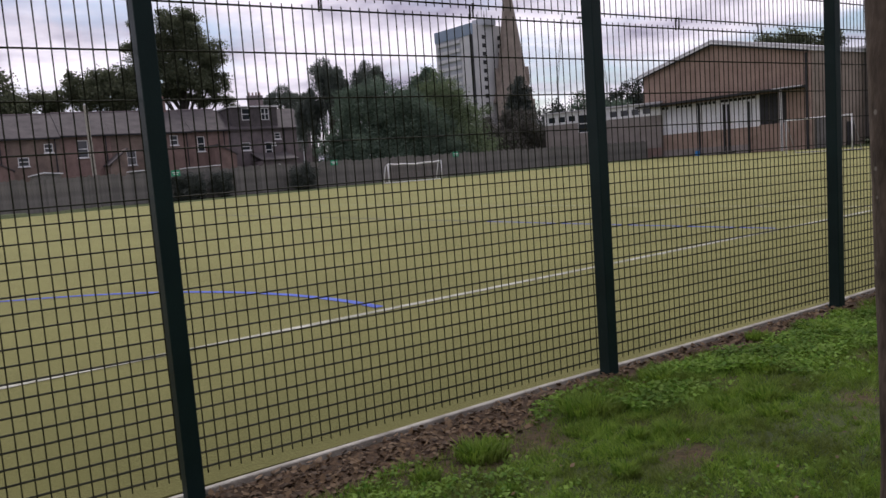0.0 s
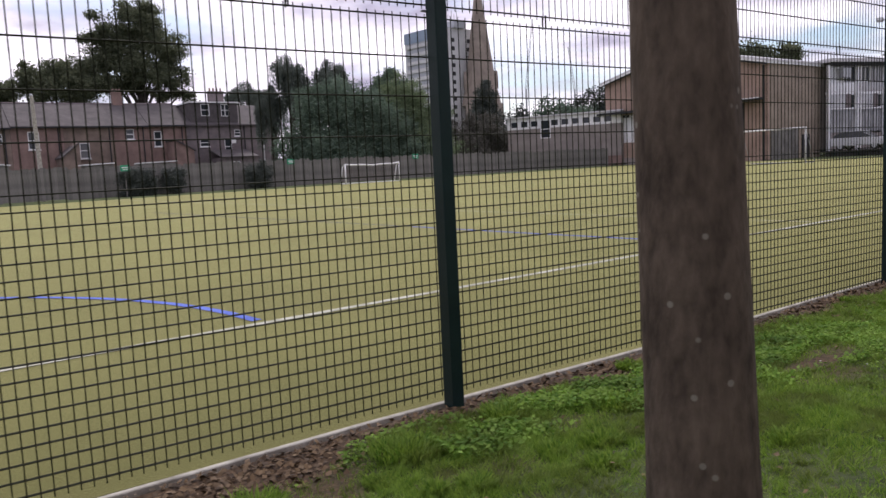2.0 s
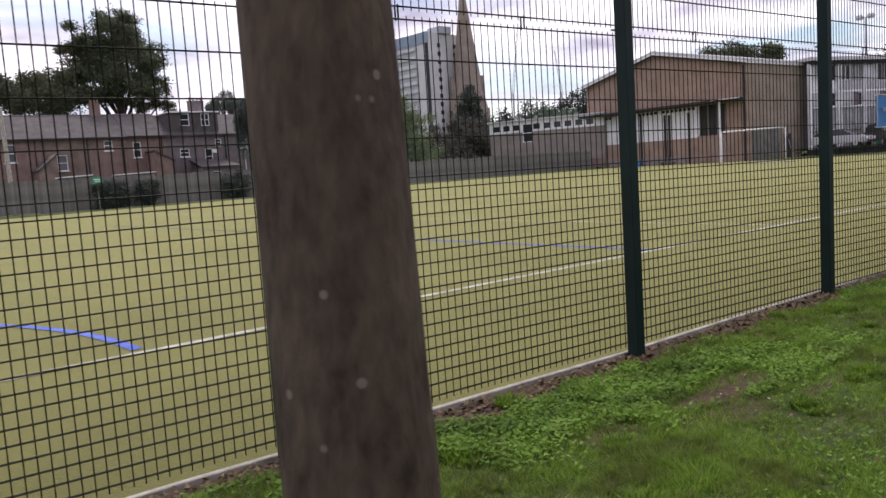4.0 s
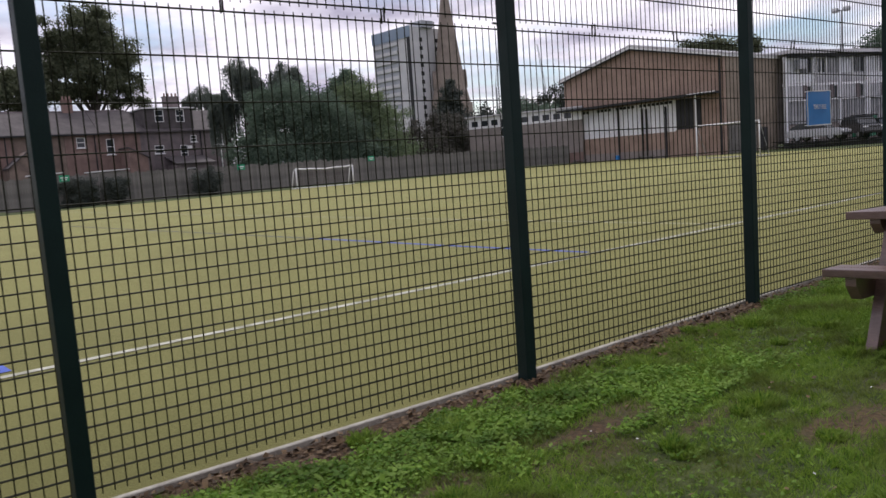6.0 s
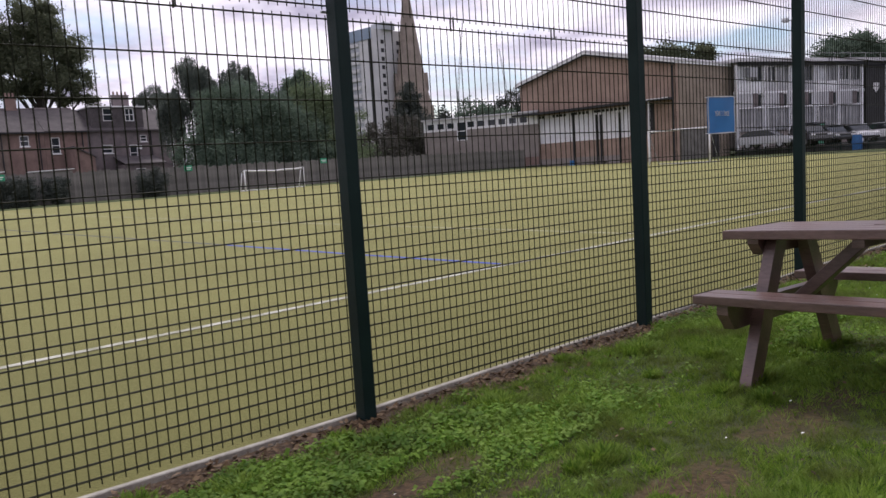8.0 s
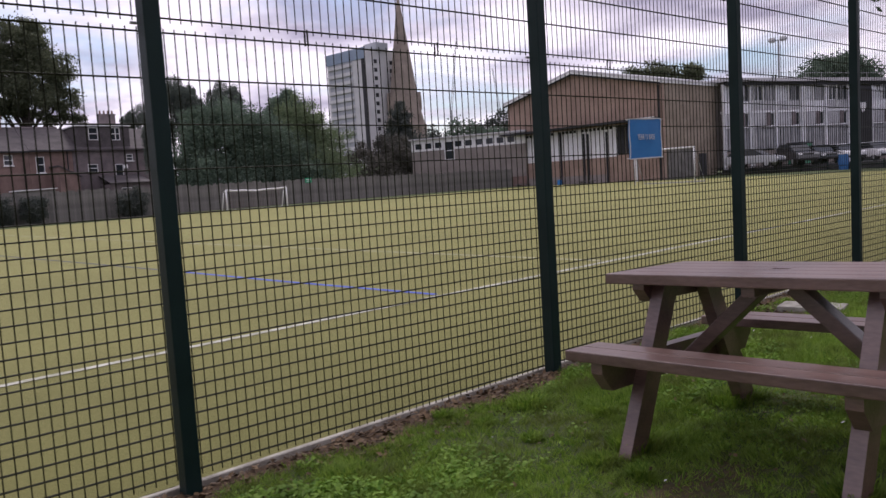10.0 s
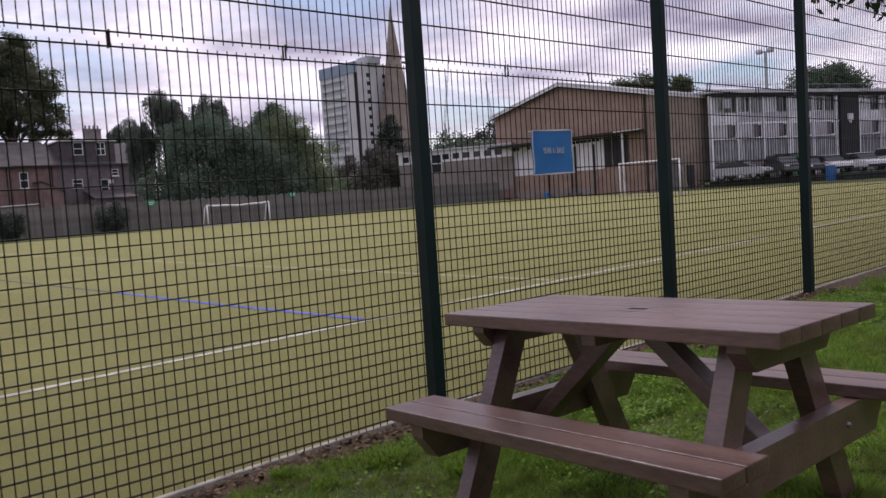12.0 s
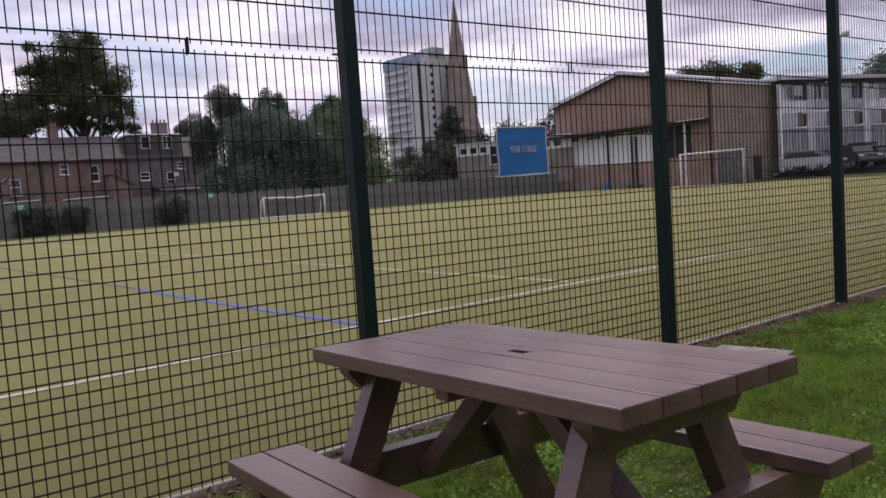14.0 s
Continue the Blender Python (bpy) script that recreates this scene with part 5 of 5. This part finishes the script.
tree("oak_tree", *outline(26.2, 92, [(-0.3, 0, 19.2, 2.6, 2.5), (-2.2, 1, 16.0, 2.6, 2.0), (2.4, -1, 17.2, 2.6, 2.2), (0, -2, 14.0, 2.6, 1.9), (3.7, 0, 13.6, 1.9, 1.5), (-4.2, 0, 14.6, 1.7, 1.2), (-5.0, 0, 17.4, 1.2, 0.7), (-4.6, 1, 20.0, 0.9, 0.6), (3.6, 0, 15.8, 1.5, 1.2),
                                     (4.6, 0, 11.6, 1.2, 0.8), (2.6, 1, 11.3, 1.2, 0.7), (-2.4, -1, 12.4, 2.0, 1.3), (-3.4, 0, 18.6, 1.2, 0.8), (5.4, 0, 10.6, 0.9, 0.5), (1.2, 0, 20.8, 1.4, 1.0), (0.4, 0, 11.4, 1.3, 0.8)]),
     30000, 0.17, OAK_LEAF, "tall broad-crowned oak behind the terraced houses", 0.55, 2, clump=2, per=70, loose=0.14)
tree("garden_tree", *outline(17.6, 92, [(-1.4, 0, 13.6, 2.0, 1.3), (1.6, 0, 13.8, 2.2, 1.4), (-3.4, 0, 12.6, 1.5, 1.3), (0.2, 0, 11.6, 3.4, 1.6), (3.8, 0, 12.6, 2.0, 1.6), (-2.8, 0, 14.2, 0.8, 0.5)]), 14000, 0.17, OAK_LEAF, "loose-crowned tree behind the terrace", 0.35, 3, clump=2, per=70, loose=0.14)
tree("garden_tree", *outline(6.0, 93, [(0.6, 0, 13.2, 2.2, 1.6), (3.4, 0, 11.6, 2.0, 1.3), (-3.0, 0, 12.6, 2.6, 2.0), (6.0, 0, 11.2, 1.8, 1.0), (0, 0, 10.6, 3.4, 1.5)]), 12000, 0.18, OAK_LEAF, "dark tree above the terrace roofs", 0.4, 4, clump=2, per=70)
tree("garden_tree", *outline(-8, 93, [(0, 0, 12.0, 3.6, 2.6), (-4, 0, 11.4, 3.2, 2.4), (4, 0, 11.6, 3.0, 2)]), 7000, 0.22, OAK_LEAF, "dark tree above the terrace roofs", 0.4, 14, clump=2)


def willow(x, y, top, spread, seed, label, strands=420):
    """A weeping tree: limbs to several domed heads, from which long strands hang straight down."""
    rng = np.random.default_rng(seed)
    root = empty("willow_tree", pose(x, y, 0.2), label, "tree", "willows")
    bm = bmesh.new()
    tube(bm, (0, 0, -0.1), (0.2, 0, top * 0.55), 0.4, 0.25, 10)
    heads = []
    for q in range(11):
        t_ = q * 2.4 + seed
        rr_ = spread * (0.15 if q == 0 else rng.uniform(0.35, 0.95))
        hx, hy, hz = rr_ * math.cos(t_), rr_ * math.sin(t_), top - 0.1 - (0 if q == 0 else rng.uniform(0.1, 0.9) + 1.5 * (rr_ / spread) ** 2)
        heads.append((hx, hy, hz, spread * rng.uniform(0.22, 0.40)))
        tube(bm, (0.2, 0, top * 0.52), (hx, hy, hz - 0.5), 0.15, 0.04, 6)
    part("trunk", bm, FAR_BARK, root)
    pts_ = []
    for k in range(strands):
        hx, hy, hz, hr = heads[k % 11]
        a_, f_ = rng.uniform(0, 6.283), rng.uniform(0, 1) ** 0.5
        start = np.array((hx + hr * f_ * math.cos(a_), hy + hr * f_ * math.sin(a_), hz - 0.55 * hr * f_ ** 2.5 + rng.normal() * 0.08))
        ln = rng.uniform(0.4, 1.5) + (rng.uniform(0.8, 3.4) if rng.random() < 0.5 else 0)
        n_ = int(10 + 15 * ln)
        s_2 = np.linspace(0, 1, n_)[:, None]
        pts_.append(start + s_2 * np.array((math.cos(a_) * 0.15, math.sin(a_) * 0.15, -ln)) + rng.normal(size=(n_, 3)) * np.array((0.07, 0.07, 0.05)))
    mesh_from_arrays("crown", leaf_quads(np.concatenate(pts_), 0.072, rng, 2.2, 2.8), 4, WILLOW_LEAF, root)


willow(33.0, 66.5, 12.5, 2.0, 21, "weeping willow with hanging grey-green strands", 380)
willow(36.8, 65.0, 11.9, 1.9, 22, "weeping willow with hanging grey-green strands", 340)
willow(40.2, 95.0, 13.4, 2.6, 23, "weeping willow rising behind the dormer house", 520)
willow(31.2, 67.0, 9.6, 1.4, 25, "smaller weeping willow with hanging strands")
willow(35.0, 67.5, 10.6, 1.7, 24, "weeping willow with hanging grey-green strands")
tree("broadleaf_tree", *outline(32.2, 56, [(0, 0, 5.6, 3.4, 3.3), (-2.6, 0, 3.6, 2.0, 3.0), (2.8, -0.4, 5.0, 2.7, 3.0), (0, -1, 2.6, 4.2, 2.4), (-1.4, 0, 7.2, 1.6, 1.4), (1.2, 0, 7.3, 1.9, 1.6), (4.2, 0, 3.4, 1.8, 2.6), (-4.1, 0.5, 2.8, 1.4, 2.6)]), 48000, 0.115, BUSH_LEAF, "dense rounded dark-green tree behind the goal", 0.3, 31, clump=2, per=110)
tree("broadleaf_tree", *outline(37.6, 56.5, [(-0.6, -0.5, 4.2, 2.0, 2.8), (1.0, 0, 3.4, 2.0, 2.6), (0, -1, 2.2, 3.0, 2.2)]), 22000, 0.115, BUSH_LEAF, "dense dark-green tree behind the board fence", 0.3, 32, clump=2, per=110)
tree("lime_tree", *outline(41.0, 58.5, [(-0.3, 0, 6.6, 2.2, 2.9), (-1.9, -0.5, 4.4, 1.9, 2.8), (1.8, -0.5, 4.4, 1.9, 2.9), (0, -1.5, 2.6, 3.2, 2.5), (0.9, 0, 7.4, 1.4, 1.6)]), 36000, 0.115, LIME_LEAF, "lighter green rounded tree by the board fence", 0.3, 33, clump=2, per=110)
tree("dark_tree", *outline(41.2, 61.5, [(0, 0, 9.6, 1.3, 1.2), (-0.9, 0, 8.8, 1.2, 1.1), (0.9, 0, 8.7, 1.3, 1.1), (0, 0, 10.4, 0.6, 0.5)]), 7000, 0.12, BUSH_LEAF, "dark crown rising behind the lighter tree", 0.25, 34, clump=2, per=110)
tree("conifer_tree", *outline(86.2, 101.5, [(0, 0, 14.4, 0.9, 1.3), (0.2, 0, 12.6, 1.8, 1.6), (-0.2, 0, 10.6, 2.6, 1.8), (0.3, 0, 8.4, 3.1, 2.0), (-1.2, 0, 12.0, 1.4, 1.2), (0, 0, 5.5, 3.4, 2.5)], 0.4), 12000, 0.22, CONIFER_LEAF, "dark pointed conifer before the church spire", 0.3, 35, clump=2)
tree("copper_tree", *outline(66.2, 80.5, [(-2.2, 1.2, 4.4, 2.4, 2.6), (1.6, -0.8, 4.6, 2.8, 2.9), (0, -0.5, 2.8, 4.0, 2.5), (3.4, -1.4, 3.2, 2.2, 2.6), (0.2, 0, 6.2, 1.6, 1.6)], 0.4), 20000, 0.15, COPPER_LEAF, "dark brownish-green shrubby tree by the fence", 0.25, 36, clump=2)
for i, (az, d, h, w) in enumerate(((41.6, 112, 8.6, 3.4), (43.2, 110, 9.6, 3.6), (44.9, 108, 9.2, 3.8), (46.4, 112, 10.6, 3.2), (47.6, 114, 10.2, 3.4), (48.6, 118, 9.6, 3.2), (40.5, 118, 7.6, 3.0))):
    p = at(az, d)
    tree("distant_tree", p.x, p.y, -0.2, [(p.x, p.y, h - 2.0, w * 0.8, 2.2), (p.x + 1.8, p.y, h - 3.4, w * 0.8, 2.4), (p.x - 1.8, p.y, h - 3.2, w * 0.8, 2.6), (p.x, p.y, h - 5, w, 2.6)], 3640, 0.22, BUSH_LEAF if i % 3 else CONIFER_LEAF, "dark distant tree behind the school wing", 0.3, 40 + i, clump=2)
tree("roadside_tree", 91, 31.6, 0.6, [(90.5, 31.6, 9.7, 3.0, 2.6), (92, 30.0, 9.3, 2.4, 2.2), (89, 33.4, 9.0, 2.2, 1.9), (91, 31.5, 7.0, 3.2, 2.0)], 22000, 0.17, BUSH_LEAF, "rounded dark tree behind the classroom block", 0.4, 51, clump=2)
tree("roadside_tree", 92, 54.5, -0.2, [(92, 54.5, 13.6, 2.6, 1.5), (94, 52.0, 13.3, 2.4, 1.3), (90, 57.5, 13.0, 2.4, 1.2), (93, 50, 12.6, 1.8, 1.0)], 4160, 0.21, OAK_LEAF, "loose tree crown above the hall roof", 0.4, 52, clump=2)
for i, (x, w, h, sy) in enumerate(((13.0, 0.8, 1.75, 47.9), (14.0, 0.66, 1.7, 48.0), (15.7, 0.74, 1.75, 48.1), (21.75, 0.98, 1.85, 48.1))):
    zb = float(pitch_z(x, sy))
    tree("clipped_shrub", x, sy, zb, [(x + qx * w, sy + qy * 0.5, zb + h * qz, w * 0.62, h * 0.32) for qx, qy, qz in ((-0.38, 0, 0.72), (0.38, 0.1, 0.74), (-0.36, 0.1, 0.4), (0.34, 0, 0.4), (0, -0.4, 0.55), (0, 0.3, 0.2))],
         7000, 0.055, CONIFER_LEAF, "dense dark-green clipped shrub before the board fence", 0.08, 60 + i, clump=2, group="shrubs")

# chimney and gable of a house beyond the block
fh = empty("distant_house", pose(104, 34, 0.5, 0, 0, -18), "red-tiled house roof with a chimney beyond the block", "house")
part("wall", boxes(((4, 4, 4.2), (8, 8, 8.4))), BRICK_RED, fh)
part("roof", roof_prism(-0.2, 8.2, 8, 8.4, 10.9), BRICK_RED, fh)
chimney(fh, 1.0, 4, 10.4, 12.6, 1.0, 2)

# ---- grass, clover, litter ----
rngg = np.random.default_rng(77)


def blades(n, x0, x1, y0, y1, hmin, hmax, width, lean, keep):
    x, y = rngg.uniform(x0, x1, n), rngg.uniform(y0, y1, n)
    coarse = 0.5 + 0.25 * np.sin(x * 3.7 + 1.3 * np.sin(y * 2.9)) + 0.25 * np.sin(y * 4.3 + 1.7 * np.sin(x * 2.2))
    clump = 0.5 + 0.5 * np.sin(x * 27 + 2.1 * np.sin(y * 19 + x * 5)) * np.sin(y * 31 + 1.9 * np.sin(x * 17 - y * 4))
    tuft = 0.45 * coarse + 0.55 * clump
    lush = np.interp(y, (-1.3, -0.9, -0.3, -0.1), (0, 0.5, 0.7, 0.3)) * (0.5 + 0.5 * np.sin(x * 2.3 + 0.5) * np.sin(x * 0.9 + y * 2))
    ok = rngg.uniform(size=n) > wear(x, y) * keep
    ok &= rngg.uniform(size=n) < 0.12 + 1.15 * tuft
    ok &= ~((np.abs(y + 0.06) < 0.05) & (np.abs((x + BAY / 2) % BAY - BAY / 2) < 0.05))
    ok &= np.hypot(x - 1.68, y + 2.24) > 0.14
    x, y, tuft, lush = x[ok], y[ok], tuft[ok], lush[ok]
    z = lawn_z(x, y)
    a = rngg.uniform(0, 6.283, len(x))
    h = rngg.uniform(hmin, hmax, len(x)) * (0.25 + 1.25 * tuft + 0.6 * lush)
    l = rngg.uniform(0.1, lean, len(x)) * h
    b = rngg.uniform(0, 6.283, len(x)) * 0.45 + 9 * np.sin(x * 6.3 + 1.3 * np.sin(y * 5)) * np.sin(y * 7.1)
    dx, dy = np.cos(a) * width * 0.5, np.sin(a) * width * 0.5
    base_ = np.stack((x, y, z - 0.004), axis=1)
    w_ = np.stack((dx, dy, np.zeros_like(x)), axis=1)
    tip = base_ + np.stack((np.cos(b) * l, np.sin(b) * l, h), axis=1)
    return np.stack((base_ - w_, base_ + w_, tip), axis=1).reshape(-1, 3)


gr = np.concatenate((blades(820000, -1.5, 11.0, -2.9, -0.03, 0.014, 0.046, 0.0055, 1.5, 1.05), blades(130000, 8.0, 18.0, -5.0, -0.1, 0.025, 0.065, 0.008, 1.3, 1.05), blades(190000, -5, 14, -6.5, -2.9, 0.02, 0.05, 0.010, 1.4, 1.0), blades(60000, -5, -1.5, -2.9, -0.03, 0.02, 0.05, 0.008, 1.4, 1.05)))
tagged(mesh_from_arrays("grass", gr, 3, GRASS_BLADE), "short uneven green lawn grass blades", "grass", kind="stuff")


def grass_tuft(x, y, r, h, n, seed):
    """A tuft of long arching blades."""
    rng = np.random.default_rng(seed)
    a, rr_ = rng.uniform(0, 6.283, n), r * rng.uniform(0, 1, n) ** 0.6
    bx, by = rr_ * np.cos(a), rr_ * np.sin(a)
    a2 = a + rng.normal(size=n) * 0.7
    hh_ = h * rng.uniform(0.45, 1.1, n)
    ln = hh_ * rng.uniform(0.2, 0.9, n)
    w2 = np.stack((-np.sin(a2), np.cos(a2), np.zeros(n)), axis=1) * 0.0036
    b0 = np.stack((bx, by, np.full(n, -0.01)), axis=1)
    b1 = b0 + np.stack((np.cos(a2) * ln * 0.35, np.sin(a2) * ln * 0.35, hh_ * 0.7), axis=1)
    b2 = b0 + np.stack((np.cos(a2) * ln, np.sin(a2) * ln, hh_), axis=1)
    q = np.stack((b0, b1 + w2, b2, b1 - w2), axis=1).reshape(-1, 3)
    ob = mesh_from_arrays("grass_tuft", q, 4, GRASS_BLADE)
    ob.location = (x, y, float(lawn_z(x, y)))
    tagged(ob, "tuft of longer fresh green grass in the lawn", "grass tuft", "grass tufts")


rt = random.Random(12)
TUFTS = [(1.15, -0.62, 0.12, 0.08), (1.9, -0.55, 0.16, 0.085), (2.6, -0.42, 0.14, 0.07), (3.1, -0.75, 0.14, 0.06), (4.1, -0.5, 0.14, 0.06), (4.9, -0.45, 0.13, 0.06), (5.6, -0.55, 0.14, 0.06), (6.62, -1.42, 0.14, 0.08), (7.45, -1.42, 0.13, 0.08), (6.9, -0.5, 0.15, 0.06), (8.2, -0.6, 0.2, 0.07),
         (6.55, -2.4, 0.13, 0.08), (7.5, -2.42, 0.13, 0.08), (11.5, -0.6, 0.2, 0.1), (12.9, -0.8, 0.2, 0.1)]
for n_t in range(52):
    TUFTS.append((rt.uniform(0.5, 9), -0.22 - 2.3 * rt.random() ** 1.3, rt.uniform(0.04, 0.10), rt.uniform(0.035, 0.062)))
for n_t, (tx, ty, tr_, th) in enumerate(TUFTS):
    grass_tuft(tx, ty, tr_, th, int(5200 * tr_), 300 + n_t)


def flat_leaves(n, x0, x1, y0, y1, size, lift, cond, mat, name, label, cat):
    x, y = rngg.uniform(x0, x1, n), rngg.uniform(y0, y1, n)
    ok = cond(x, y)
    x, y = x[ok], y[ok]
    c = np.stack((x, y, lawn_z(x, y) + rngg.uniform(0.2, 1, len(x)) * lift), axis=1)
    n_ = len(x)
    a = rngg.uniform(0, 6.283, n_)
    s = size * rngg.uniform(0.6, 1.4, n_)
    u_ = np.stack((np.cos(a) * s, np.sin(a) * s, rngg.normal(size=n_) * s * 0.35), axis=1)
    v_ = np.stack((-np.sin(a) * s * 0.8, np.cos(a) * s * 0.8, rngg.normal(size=n_) * s * 0.35), axis=1)
    q = np.stack((c - u_, c - v_ * 0.8, c + u_, c + v_), axis=1).reshape(-1, 3)
    return tagged(mesh_from_arrays(name, q, 4, mat), label, cat, kind="stuff")


patch = lambda x, y: (np.sin(x * 1.7 + 0.6) + np.sin(x * 0.9 + y * 3.1) + 0.8 * np.sin(y * 4 - x * 2.3) + 0.7 * np.sin(x * 9 + 2 * np.sin(y * 8)) * np.sin(y * 11) + rngg.normal(size=len(x)) * 0.45 > 0.45) & (rngg.uniform(size=len(x)) > wear(x, y) * 1.6 - 0.1)
flat_leaves(84000, -1.0, 13, -1.25, -0.10, 0.0105, 0.046, patch, CLOVER, "clover", "bright green low clover and weeds along the fence", "clover")
flat_leaves(15000, 2.0, 5.6, -0.85, -0.24, 0.0125, 0.055, lambda x, y: (np.sin(x * 4.1 + 2) * np.sin(y * 9 + x * 2) + 0.6 * np.sin(x * 13 + y * 9) + rngg.normal(size=len(x)) * 0.3 > 0.1) & (rngg.uniform(size=len(x)) > wear(x, y)), CLOVER, "broad_weeds", "thick bright green broad-leaved weeds by the fence", "weeds")
flat_leaves(30000, -1.0, 13, -2.9, -1.0, 0.009, 0.032, patch, CLOVER, "ground_weeds", "scattered low green weeds in the lawn", "weeds")
flat_leaves(8600, -1.0, 13, -0.50, -0.03, 0.016, 0.014, lambda x, y: rngg.uniform(size=len(x)) < 0.25 + 0.75 * wear(x, y), LITTER, "leaf_litter", "dry brown leaf litter on the bare earth strip", "leaf litter")
flat_leaves(1500, -1.0, 11, -2.8, -0.4, 0.011, 0.03, lambda x, y: rngg.uniform(size=len(x)) < 0.5, LITTER, "fallen_leaves", "scattered dry fallen leaves in the grass", "leaf litter")
flat_leaves(90, 4.0, 13, -3.2, -0.5, 0.0075, 0.06, lambda x, y: x > 0, DAISY, "daisies", "scattered small white daisies in the grass", "flower")
